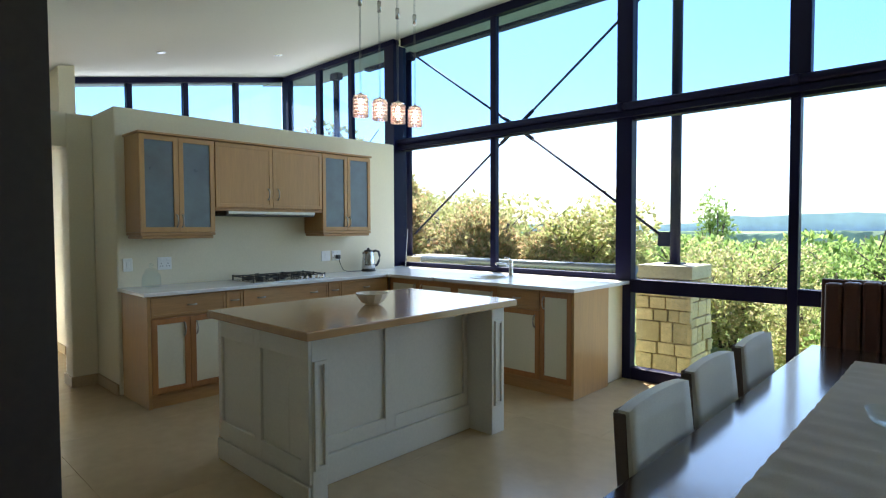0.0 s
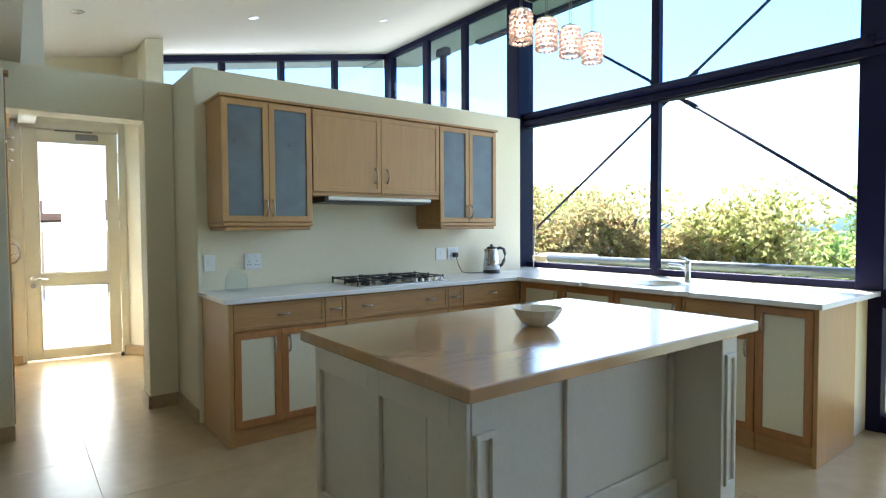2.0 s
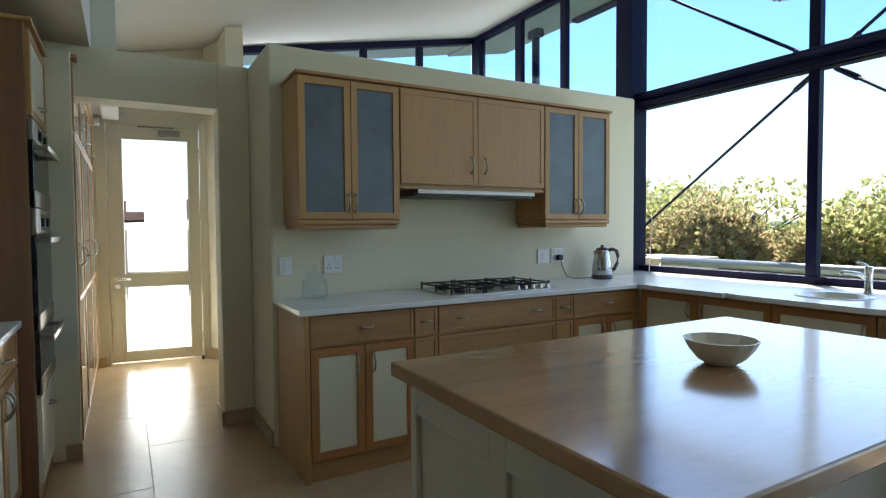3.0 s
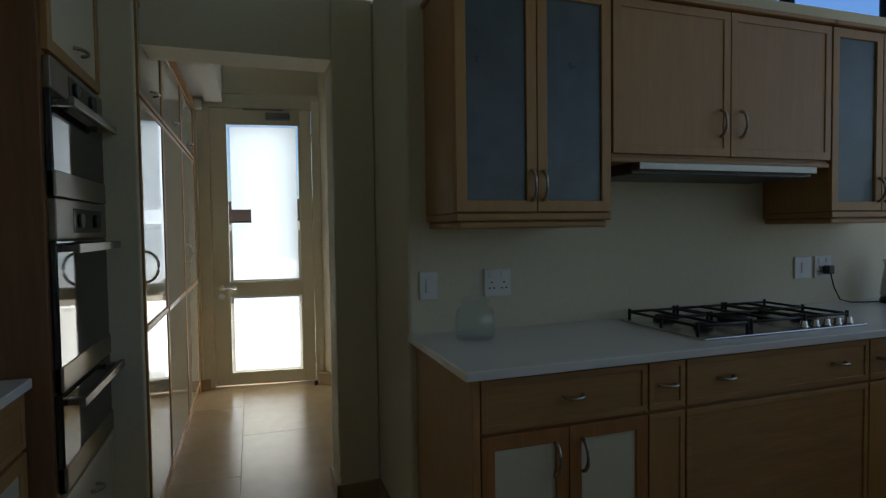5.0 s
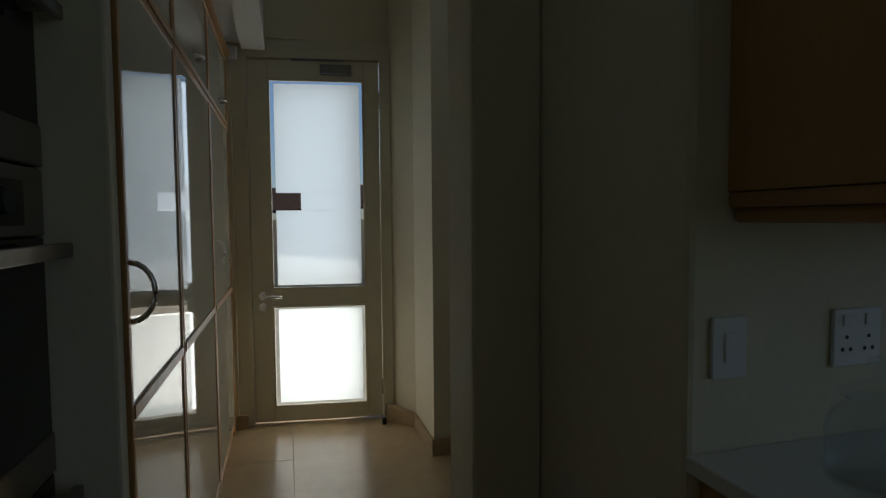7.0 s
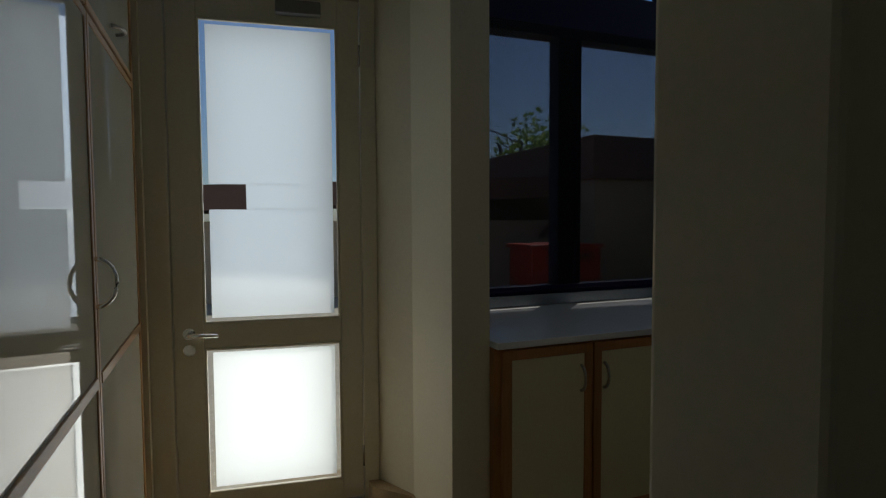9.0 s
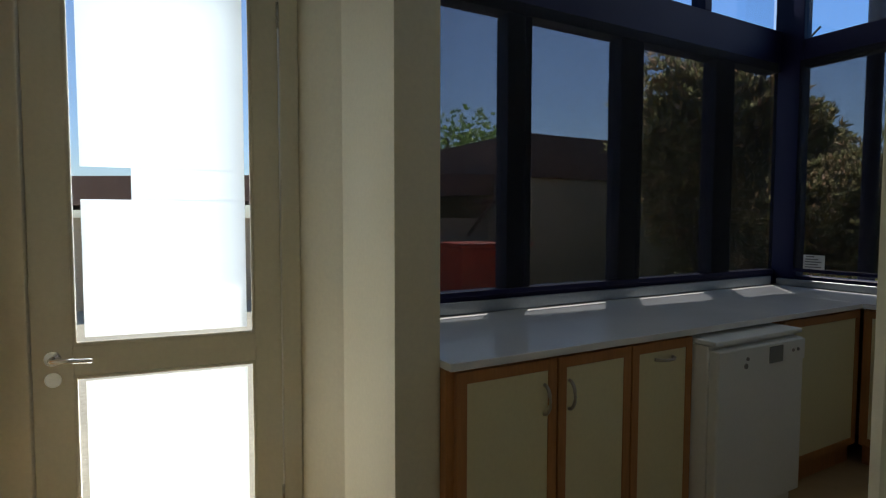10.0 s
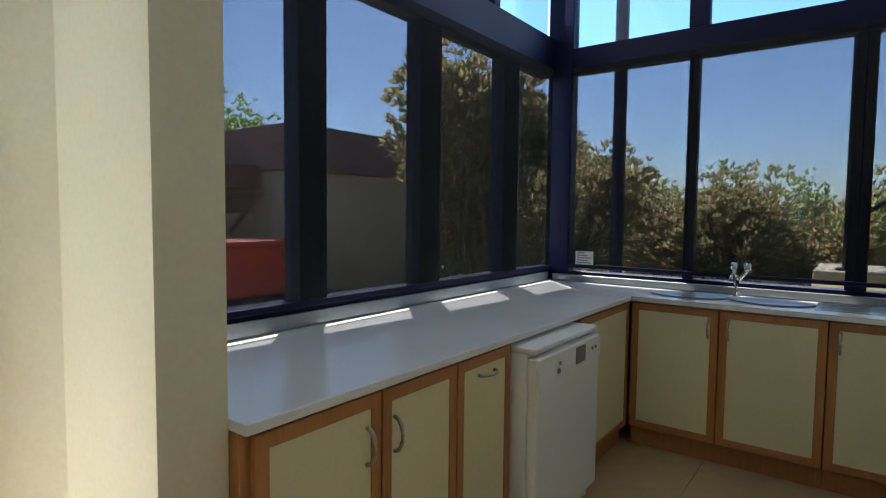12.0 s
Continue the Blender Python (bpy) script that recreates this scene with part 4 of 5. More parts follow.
# pendant lights over the island
bm = bmesh.new()
bmesh.ops.create_icosphere(bm, subdivisions=1, radius=0.0105)
BEAD = mesh_of(bm, "bead", CRYSTAL)
def pendant(x, y, z):
    p = root("pendant_lamp", (x, y, z), "small lit pendant of stacked crystal beads on thin wires", "lamp", "island pendants")
    zt = ceil_z(y)
    part("cap", lathe([(0.045, z + 0.065), (0.046, z + 0.072), (0.02, z + 0.08), (0.008, z + 0.09)], x, y, 20), CHROME, p)
    for k in range(6):
        for j in range(14):
            a = (j + 0.5 * (k % 2)) * math.tau / 14
            b = new("bead", BEAD)
            b.parent = p
            b.location = (0.045 * math.cos(a), 0.045 * math.sin(a), 0.05 - k * 0.022)
    part("bulb", lathe([(0.008, z - 0.04), (0.016, z - 0.03), (0.017, z + 0.02), (0.01, z + 0.05)], x, y, 12), LAMPM, p)
    part("cord", tube([(x - 0.006, y, z + 0.085), (x - 0.006, y, zt)], 0.0015, 5), GREYP, p)
    part("cord", tube([(x + 0.006, y, z + 0.085), (x + 0.006, y, zt)], 0.0015, 5), GREYP, p)
    part("tensioner", tube([(x, y, z + 0.66), (x, y, z + 0.73)], 0.014, 10), STEEL, p)
    part("canopy", lathe([(0.04, zt - 0.025), (0.04, zt - 0.005)], x, y, 16), STEEL, p)
    return p
for k in range(4):
    pendant(-3.28, 2.94 + 0.165 * k, 2.235)

def downlight(x, y):
    z = ceil_z(y)
    d = root("downlight", (x, y, z), "small round recessed ceiling spotlight", "ceiling light", "ceiling spots")
    tilt = Matrix.Rotation(math.atan(0.188), 3, "X")
    for nm, prof, mt in (("ring", [(0.032, -0.004), (0.05, -0.006), (0.052, 0.002)], STEEL), ("lens", [(0.005, -0.002), (0.032, -0.003), (0.032, 0.0)], LAMPM)):
        bm = lathe(prof, 0, 0, 20)
        bmesh.ops.rotate(bm, verts=bm.verts, cent=(0, 0, 0), matrix=tilt)
        bmesh.ops.translate(bm, verts=bm.verts, vec=(x, y, z))
        part(nm, bm, mt, d)
for x, y in ((-7.05, 1.617), (-7.05, 3.077), (-6.99, 4.52)):
    downlight(x, y)

# ---- ovens, counter and passage cupboards ----
OY = 0.982
ov = root("oven_tower", (-5.72, 0.6, 0), "tall beech housing with built-in steel ovens", "oven housing")
part("body", box(-6.033, -5.42, 0.205, OY - 0.002, 0.0, 2.33, 0.003), WOOD, ov)
# this side is a darker brown than the beech body
part("side_panel", box(-5.42, -5.40, 0.205, OY + 0.0, 0.0, 2.33, 0.003), WOOD_DK, ov, "dark brown side panel of the oven tower")
front(ov, "y", OY, -6.03, -5.425, 1.90, 2.31, 0.006, WOOD, CREAM, "h", (-5.73, 1.98), 0.04)
slab(ov, "y", OY, -6.03, -5.425, 0.12, 0.54, CREAM, [(-5.73, 0.44)])
part("cornice", box(-6.033, -5.38, 0.205, OY + 0.035, 2.331, 2.35, 0.004), WOOD_H, ov)
OX0, OX1 = -6.03, -5.425
def oven(z0, z1, panel, hz):
    """A built-in oven: steel control strip, black glass, steel foot strip, flat bar handle."""
    o = root("built_in_oven", ((OX0 + OX1) / 2, OY, z0), "built-in steel oven with a black glass door and bar handle", "oven", "built-in ovens")
    part("door", box(OX0, OX1, OY, OY + 0.022, z0, z1 - panel, 0.004), BLACKG, o, "black glass door")
    if panel:
        pnl = part("control_panel", box(OX0, OX1, OY, OY + 0.024, z1 - panel + 0.002, z1, 0.004), OVENST, o, "brushed steel control panel")
        dsp = part("display", box(OX0 + 0.09, OX1 - 0.17, OY + 0.024, OY + 0.026, z1 - panel * 0.82, z1 - panel * 0.2, 0.0008), BLACKG, pnl)
        for x in (OX0 + 0.16, OX1 - 0.25):
            part("dial", tube([(x, OY + 0.025, z1 - panel * 0.5), (x, OY + 0.033, z1 - panel * 0.5)], 0.024, 16), DARKP, dsp)
    part("trim", box(OX0, OX1, OY + 0.001, OY + 0.026, z0, z0 + 0.08, 0.004), OVENST, o)
    hn = part("handle", box(OX0 + 0.02, OX1 - 0.02, OY + 0.06, OY + 0.078, hz - 0.014, hz + 0.014, 0.003), OVENST, o, "flat brushed steel bar handle")
    for x in (OX0 + 0.06, OX1 - 0.06):
        part("bracket", box(x - 0.015, x + 0.015, OY + 0.02, OY + 0.061, hz - 0.01, hz + 0.01, 0.002), OVENST, hn)
    return o
oven(1.465, 1.885, 0.10, 1.755)
oven(0.865, 1.46, 0.13, 1.305)
oven(0.555, 0.86, 0.0, 0.825)
def left_base(x0, x1, doors):
    c = carcass("base_cabinet", (x0, x1, 0.205, 0.90, 0.10, BT), "beech base cabinet with drawers above white-panelled doors", group="oven side cabinets")
    part("plinth", box(x0, x1, 0.25, 0.88, 0, 0.10), WOOD_H, c)
    slab(c, "y", 0.90, x0, x1, 0.725, 0.89, WOOD_H, [((x0 + x1) / 2, 0.81)])
    m = (x0 + x1) / 2
    front(c, "y", 0.90, x0, m, 0.115, 0.715, 0.008, WOOD, CREAM, "v", (m - 0.03, 0.62))
    front(c, "y", 0.90, m, x1, 0.115, 0.715, 0.008, WOOD, CREAM, "v", (m + 0.03, 0.62))
for k in range(4):
    left_base(-5.385 + 0.70 * k, -5.388 + 0.70 * (k + 1), 2)
thing("worktop", box(-5.388, -2.565, 0.203, 0.94, 0.90, 0.93, 0.004), QUARTZ, "white quartz worktop beside the ovens", "worktop")

CY = 1.13
def tall(x0, x1, hx=None):
    c = carcass("tall_cupboard", (x0, x1, 0.205, CY - 0.02, 0.0, 2.36), "tall passage cupboard with glossy cream panels in beech frames", "cupboard", "passage cupboards")
    front(c, "y", CY - 0.02, x0, x1, 1.93, 2.345, 0.006, WOOD, GLOSSW, "h", ((x0 + x1) / 2, 2.0), 0.022)
    d = front(c, "y", CY - 0.02, x0, x1, 0.09, 1.92, 0.004, WOOD, GLOSSW, "v", None, 0.022)
    part("mid_rail", box(x0 + 0.022, x1 - 0.022, CY - 0.012, CY + 0.003, 0.925, 0.955, 0.002), WOOD_H, d)
    if hx:
        part("handle", bow((hx, CY, 1.205), (0, 0, 1), (0, 1, 0), 0.13, 0.006, 0.05), CHROME, d, "large chrome bow handle")
tall(-8.46, -7.603)
tall(-7.598, -6.748, -7.587)
tall(-6.743, -6.092, -6.115)
thing("cornice", box(-8.50, -6.092, 0.205, CY + 0.02, 2.362, 2.385, 0.004), WOOD_H, "beech cornice board along the passage cupboards", "cornice")
thing("filler_panel", box(-8.555, -8.465, 0.205, CY - 0.01, 0.0, 2.36, 0.003), WOOD, "beech filler strip between cupboard and door wall", "panel")
thing("alarm_sensor", box(-8.555, -8.51, 1.13, 1.19, 2.36, 2.44, 0.012), PLASTIC, "small white motion sensor in the passage corner", "sensor")

# ---- scullery ----
SX, SZ = -7.785, 0.868
def sc_w(y0, y1, label):
    c = carcass("base_cabinet", (XW + 0.14, SX, y0, y1, 0.11, SZ), label, group="scullery cabinets", mat=WOOD_RED)
    part("plinth", box(XW + 0.14, SX - 0.03, y0, y1, 0, 0.11), WOOD_RED, c)
    return c
c = sc_w(2.412, 2.86, "scullery cabinet with a cream door in a reddish frame")
front(c, "x", SX, 2.44, 2.86, 0.12, 0.862, 0.004, WOOD_RED, CREAMY, "v", (2.80, 0.72), 0.04)
c = sc_w(2.863, 3.235, "scullery cabinet with a cream door in a reddish frame")
front(c, "x", SX, 2.863, 3.235, 0.12, 0.862, 0.004, WOOD_RED, CREAMY, "v", (2.915, 0.72), 0.04)
c = sc_w(3.238, 3.60, "scullery pull-out bin cabinet with a cream front")
front(c, "x", SX, 3.238, 3.60, 0.12, 0.862, 0.004, WOOD_RED, CREAMY, "h", (3.42, 0.79), 0.04)
c = sc_w(4.27, 5.03, "scullery corner cabinet with a plain cream front")
front(c, "x", SX, 4.275, 5.0, 0.12, 0.862, 0.004, WOOD_RED, CREAMY, None, None, 0.04)
SY = 5.03
def sc_n(x0, x1, hx):
    c = carcass("base_cabinet", (x0, x1, SY, YS - 0.03, 0.11, SZ), "scullery sink cabinet with a cream door in a reddish frame", group="scullery cabinets", mat=WOOD_RED)
    part("plinth", box(x0, x1, SY + 0.03, YS - 0.05, 0, 0.11), WOOD_RED, c)
    front(c, "y", SY, x0, x1, 0.12, 0.862, 0.004, WOOD_RED, CREAMY, "v", (hx, 0.76), 0.04, out=-1)
sc_n(-7.755, -7.285, -7.335)
sc_n(-7.282, -6.795, -7.235)
sc_n(-6.792, -6.44, -6.745)
bm = box(XW + 0.042, -7.755, 2.412, 5.0, 0.87, 0.897, 0.003)
box(XW + 0.042, -6.432, 5.0, YS - 0.006, 0.87, 0.897, 0.0, bm)
thing("worktop", bm, QUARTZ, "white quartz L-shaped scullery worktop", "worktop")
dw = root("dishwasher", (-8.1, 3.93, 0), "white free-standing dishwasher under the worktop", "dishwasher")
part("body", box(-8.38, -7.70, 3.607, 4.243, 0.02, 0.83, 0.006), PLASTIC, dw)
part("door", box(-7.70, -7.655, 3.612, 4.238, 0.10, 0.815, 0.008), PLASTIC, dw)
part("control_strip", box(-7.655, -7.651, 3.612, 4.238, 0.715, 0.808, 0.0), PLASTIC, dw)
part("display", box(-7.651, -7.648, 3.96, 4.06, 0.725, 0.798, 0.0), GREYP, dw, "grey display panel")
part("kickboard", box(-7.74, -7.71, 3.612, 4.238, 0.0, 0.10, 0.0), GREYP, dw)
for y in (3.80, 4.14, 4.18):
    part("button", tube([(-7.651, y, 0.765), (-7.646, y, 0.765)], 0.008, 8), GREYP, dw)
part("badge", tube([(-7.651, 3.79, 0.735), (-7.647, 3.79, 0.735)], 0.012, 8), GREYP, dw)
part("top", box(-8.38, -7.665, 3.607, 4.243, 0.831, 0.853, 0.006), PLASTIC, dw)
# double-bowl steel sink with drainer
ss = root("double_sink", (-7.2, 5.3, 0.9), "stainless steel double-bowl sink with a ribbed drainer", "sink")
def sink_bowl(cx, cy, sx, sy):
    return lathe([(0.15, 0.8995), (0.185, 0.902), (0.19, 0.9035), (0.178, 0.904), (0.168, 0.9), (0.15, 0.8985), (0.03, 0.898)], cx, cy, 40, sx=sx, sy=sy)
# nearly flat bowls; the darker steel colour stands in for shade in their depth
part("bowl", sink_bowl(-7.50, 5.26, 1.15, 0.78), OVENST, ss)
part("bowl", sink_bowl(-7.07, 5.26, 1.1, 0.78), OVENST, ss)
dn = part("drainer", box(-6.86, -6.46, 5.11, 5.42, 0.8975, 0.9, 0.0), STEEL, ss)
for k in range(7):
    part("rib", box(-6.84, -6.47, 5.14 + 0.04 * k, 5.153 + 0.04 * k, 0.9, 0.904, 0.0), STEEL, dn)
tp = root("pillar_tap", (-7.27, 5.42, 0.9), "chrome two-handled sink mixer tap", "tap")
part("body", tube([(-7.27, 5.42, 0.897), (-7.27, 5.42, 0.99), (-7.27, 5.40, 1.02)], 0.02, 12), CHROME, tp)
for s in (-1, 1):
    part("arm", tube([(-7.27, 5.42, 0.98), (-7.255 + s * 0.03, 5.42, 1.04), (-7.25 + s * 0.036, 5.42, 1.06)], 0.012, 10), CHROME, tp)
    part("tap_head", lathe([(0.014, 1.055), (0.022, 1.06), (0.022, 1.095), (0.014, 1.10)], -7.25 + s * 0.036, 5.42, 8), CHROME, tp)
part("spout", tube([(-7.27, 5.41, 0.985), (-7.27, 5.34, 1.03), (-7.27, 5.24, 1.035), (-7.27, 5.22, 1.01)], 0.011, 10), CHROME, tp)
# maker's sticker in the window corner
st = root("glass_sticker", (-8.24, YS - 0.06, 1.02), "small white printed sticker on the window screen", "sticker")
part("sheet", box(-8.302, -8.172, YS - 0.0555, YS - 0.054, 1.02, 1.118), PLASTIC, st)
for k in range(4):
    part("print_line", box(-8.29, -8.19 - 0.02 * (k % 2), YS - 0.0575, YS - 0.0565, 1.035 + 0.017 * k, 1.042 + 0.017 * k), GREYP, st)
part("print_block", box(-8.285, -8.235, YS - 0.0575, YS - 0.0565, 1.103, 1.111), GREYP, st)

# ---- dining set ----
tb = root("dining_table", (-0.45, 3.1, 0), "long dark polished wooden dining table", "table")
part("tabletop", box(-0.985, 0.12, 1.55, 4.40, 0.715, 0.75, 0.006), TABLE, tb)
part("apron", box(-0.90, 0.035, 1.65, 4.30, 0.63, 0.713, 0.004), TABLE, tb)
for x in (-0.92, -0.02):
    for y in (1.64, 4.24):
        part("leg", box(x, x + 0.08, y, y + 0.08, 0.0, 0.63, 0.005), TABLE, tb)
bm = bmesh.new()
nx, ny = 16, 60
grid = [[bm.verts.new((-0.735 + 0.60 * i / nx, 1.60 + 2.44 * j / ny, 0.757 + 0.005 * noise.noise((i * 0.22, j * 0.9, 1.3)) + 0.003 * math.sin(j * 1.9 + 0.3 * i))) for j in range(ny + 1)] for i in range(nx + 1)]
for i in range(nx):
    for j in range(ny):
        bm.faces.new((grid[i][j], grid[i + 1][j], grid[i + 1][j + 1], grid[i][j + 1])).smooth = True
bmesh.ops.solidify(bm, geom=bm.faces[:], thickness=0.002)
thing("table_runner", bm, CLOTH, "creased beige linen runner laid along the table", "table runner")
gb = thing("glass_bowl", lathe([(0.03, 0.764), (0.05, 0.766), (0.065, 0.785), (0.075, 0.815), (0.072, 0.815), (0.06, 0.787), (0.045, 0.772), (0.02, 0.77)], -0.50, 2.98, 24), JAR, "small clear glass bowl on the runner", "glass bowl")
gb.visible_shadow = False
def wine_glass(x, y):
    g = thing("wine_glass", lathe([(0.035, 0.762), (0.03, 0.766), (0.005, 0.772), (0.004, 0.84), (0.02, 0.855), (0.038, 0.89), (0.036, 0.95), (0.033, 0.95), (0.034, 0.89), (0.015, 0.858)], x, y, 20), JAR, "clear stemmed wine glass on the runner", "glass")
    g.visible_shadow = False
wine_glass(-0.36, 3.02)

def dining_chair(y):
    x = -0.975
    c = root("dining_chair", (x, y, 0), "beige-grey upholstered dining chair with a dark reddish wooden frame", "chair", "chairs along the table")
    def curved(x0, t, h0, h1, w, lean):
        bm = bmesh.new()
        n, k = 8, 6
        rows = []
        for i in range(n + 1):
            u = -w + 2 * w * i / n
            col = []
            for j in range(k + 1):
                z = h0 + (h1 - h0) * j / k
                bulge = 0.008 * (1 - (u / w) ** 2)
                col.append((x0 - bulge - lean * (z - h0), y + u * (1 - 0.04 * (j / k) ** 2), z - 0.012 * (abs(u) / w) ** 3 * (j / k)))
            rows.append(col)
        fr = [[bm.verts.new(p) for p in r] for r in rows]
        bk = [[bm.verts.new((p[0] - t, p[1], p[2])) for p in r] for r in rows]
        for i in range(n):
            for j in range(k):
                bm.faces.new((fr[i][j], fr[i + 1][j], fr[i + 1][j + 1], fr[i][j + 1])).smooth = True
                bm.faces.new((bk[i][j], bk[i][j + 1], bk[i + 1][j + 1], bk[i + 1][j])).smooth = True
        for i in range(n):
            bm.faces.new((fr[i][0], bk[i][0], bk[i + 1][0], fr[i + 1][0])); bm.faces.new((fr[i][k], fr[i + 1][k], bk[i + 1][k], bk[i][k]))
        for j in range(k):
            bm.faces.new((fr[0][j], fr[0][j + 1], bk[0][j + 1], bk[0][j])); bm.faces.new((fr[n][j], bk[n][j], bk[n][j + 1], fr[n][j + 1]))
        return bm
    part("backrest", curved(x, 0.034, 0.46, 0.915, 0.24, 0.10), UPHOL, c)
    # sides coloured dark brown for the shade on the back's rounded edges
    for sgn in (-1, 1):
        b = box(x - 0.050, x - 0.012, y + sgn * 0.242 - 0.005, y + sgn * 0.242 + 0.005, 0.36, 0.895, 0.003)
        for v in b.verts:
            v.co.x -= 0.10 * max(0.0, v.co.z - 0.46)
            v.co.y -= sgn * 0.010 * max(0.0, v.co.z - 0.46) / 0.45
        part("side_panel", b, UPHOL_DK, c, "side panel with the edge's shade in its dark brown colour")
    b = box(x - 0.052, x - 0.042, y - 0.228, y + 0.228, 0.40, 0.90, 0.004)
    for v in b.verts:
        v.co.x -= 0.10 * (v.co.z - 0.46)
    part("back_panel", b, UPHOL_DK, c, "dark brown back panel")
    part("seat", box(x, x + 0.42, y - 0.21, y + 0.21, 0.42, 0.49, 0.02), UPHOL, c)
    part("seat_frame", box(x - 0.03, x + 0.41, y - 0.205, y + 0.205, 0.37, 0.42, 0.004), MAHOG, c)
    for dx in (-0.03, 0.36):
        for dy in (-0.20, 0.16):
            part("leg", box(x + dx, x + dx + 0.04, y + dy, y + dy + 0.04, 0.0, 0.46 if dx < 0 else 0.37, 0.004), MAHOG, c)
    return c
first = dining_chair(2.345)
for y in (2.93, 3.53):
    copy_thing(first, pose(-1.0, y, 0))
CH_X = -0.20
# high-backed leather chair at the table's end
ec = root("carver_chair", (-0.64, 4.72, 0), "high-backed brown leather chair with vertical ribs", "chair")
for k in range(7):
    part("rib", box(CH_X - 0.76 + 0.092 * k, CH_X - 0.672 + 0.092 * k, 4.60, 4.68, 0.46, 1.10 + 0.015 * math.cos((k - 3) * 0.6), 0.018), LEATHER, ec)
part("back_frame", box(CH_X - 0.79, CH_X - 0.09, 4.681, 4.72, 0.35, 1.115, 0.012), LEATHER, ec)
part("seat", box(CH_X - 0.75, CH_X - 0.13, 4.25, 4.60, 0.40, 0.48, 0.02), LEATHER, ec)
for x in (CH_X - 0.77, CH_X - 0.16):
    for y in (4.28, 4.66):
        part("leg", box(x, x + 0.05, y, y + 0.05, 0.0, 0.40 if y < 4.5 else 0.36, 0.004), MAHOG, ec)
thing("blind_cord", tube([(-5.58, 5.50, 1.42), (-5.575, 5.47, 1.15), (-5.56, 5.44, 0.935)], 0.004, 6), PLASTIC, "thin white blind cord hanging in the window corner", "cord")

def border_ring(x0, x1, y0, y1, w, z0, z1):
    bm = bmesh.new()
    for b in ((x0, x1, y0, y0 + w), (x0, x1, y1 - w, y1), (x0, x0 + w, y0 + w, y1 - w), (x1 - w, x1, y0 + w, y1 - w)):
        box(*b, z0, z1, 0.0, bm)
    return bm
rug = root("rug", (-0.45, 3.0, 0), "pale woven rug with a dark red border under the table", "rug")
RX0, RX1, RY0, RY1 = -1.66, 0.80, 1.10, 4.40
part("field", box(RX0 + 0.07, RX1 - 0.07, RY0 + 0.07, RY1 - 0.07, 0.0005, 0.006, 0.001), RUG, rug)
part("border", border_ring(RX0, RX1, RY0, RY1, 0.07, 0.0005, 0.007), RUGRED, rug, "dark red woven border")

# ---- outside ----
def ground_z(x, y):
    d = max(0.0, y - 7.0)
    z = -0.55 - 0.05 * d if y > 7 else -0.55
    if x < -8.8:
        k = min(1.0, (-8.8 - x) / 1.0)
        z = z * (1 - k) + k * (-0.12 if y < 9 else -0.12 - 0.05 * (y - 9))
    z = max(z, -9.0)
    return z + (0.35 * noise.noise((x * 0.08, y * 0.08, 0)) if y > 12 else 0)
bm = bmesh.new()
xs = [-3000, -800, -300, -120, -70, -45] + [-30 + 1.5 * i for i in range(34)] + [30, 60, 120, 300, 800, 3000]
ys = [-3000, -500, -100, -30, -12, -5, 0, 3, 5.8] + [6.5 + 1.5 * i for i in range(30)] + [60, 90, 140, 260, 600, 1500, 3000]
g = [[bm.verts.new((x, y, ground_z(x, y))) for y in ys] for x in xs]
for i in range(len(xs) - 1):
    for j in range(len(ys) - 1):
        bm.faces.new((g[i][j], g[i + 1][j], g[i + 1][j + 1], g[i][j + 1])).smooth = True
setting("ground", bm, GRASS, "green scrubby veld sloping away from the house", "ground")
bm = box(-20, -8.78, -4, 8.6, -0.6, -0.05)
setting("pavement", bm, PAVE, "pale paved yard outside the back door", "pavement")
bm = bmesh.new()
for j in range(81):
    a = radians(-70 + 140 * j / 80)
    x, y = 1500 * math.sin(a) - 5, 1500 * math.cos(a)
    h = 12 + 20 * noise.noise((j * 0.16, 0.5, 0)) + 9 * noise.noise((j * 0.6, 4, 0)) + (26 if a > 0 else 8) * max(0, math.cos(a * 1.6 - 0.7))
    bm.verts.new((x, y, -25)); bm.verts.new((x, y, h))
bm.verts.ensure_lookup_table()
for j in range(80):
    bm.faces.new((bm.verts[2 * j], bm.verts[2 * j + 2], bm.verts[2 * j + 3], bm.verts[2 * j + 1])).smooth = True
setting("backdrop", bm, HILL, "low hills on the horizon, distance haze in their blue-grey colour", "hills")

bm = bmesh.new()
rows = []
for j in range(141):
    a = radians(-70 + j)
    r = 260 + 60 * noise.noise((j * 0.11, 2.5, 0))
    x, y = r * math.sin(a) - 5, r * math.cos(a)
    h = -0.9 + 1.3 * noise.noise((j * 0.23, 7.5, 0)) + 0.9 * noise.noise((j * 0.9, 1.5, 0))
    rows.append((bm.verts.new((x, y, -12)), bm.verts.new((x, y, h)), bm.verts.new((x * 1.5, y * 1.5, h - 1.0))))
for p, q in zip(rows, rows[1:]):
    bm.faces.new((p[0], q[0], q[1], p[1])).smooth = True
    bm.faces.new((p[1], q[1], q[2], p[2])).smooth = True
setting("backdrop_bushland", bm, FARBUSH, "green bushland below the far hills, with haze in its colour", "bushland")

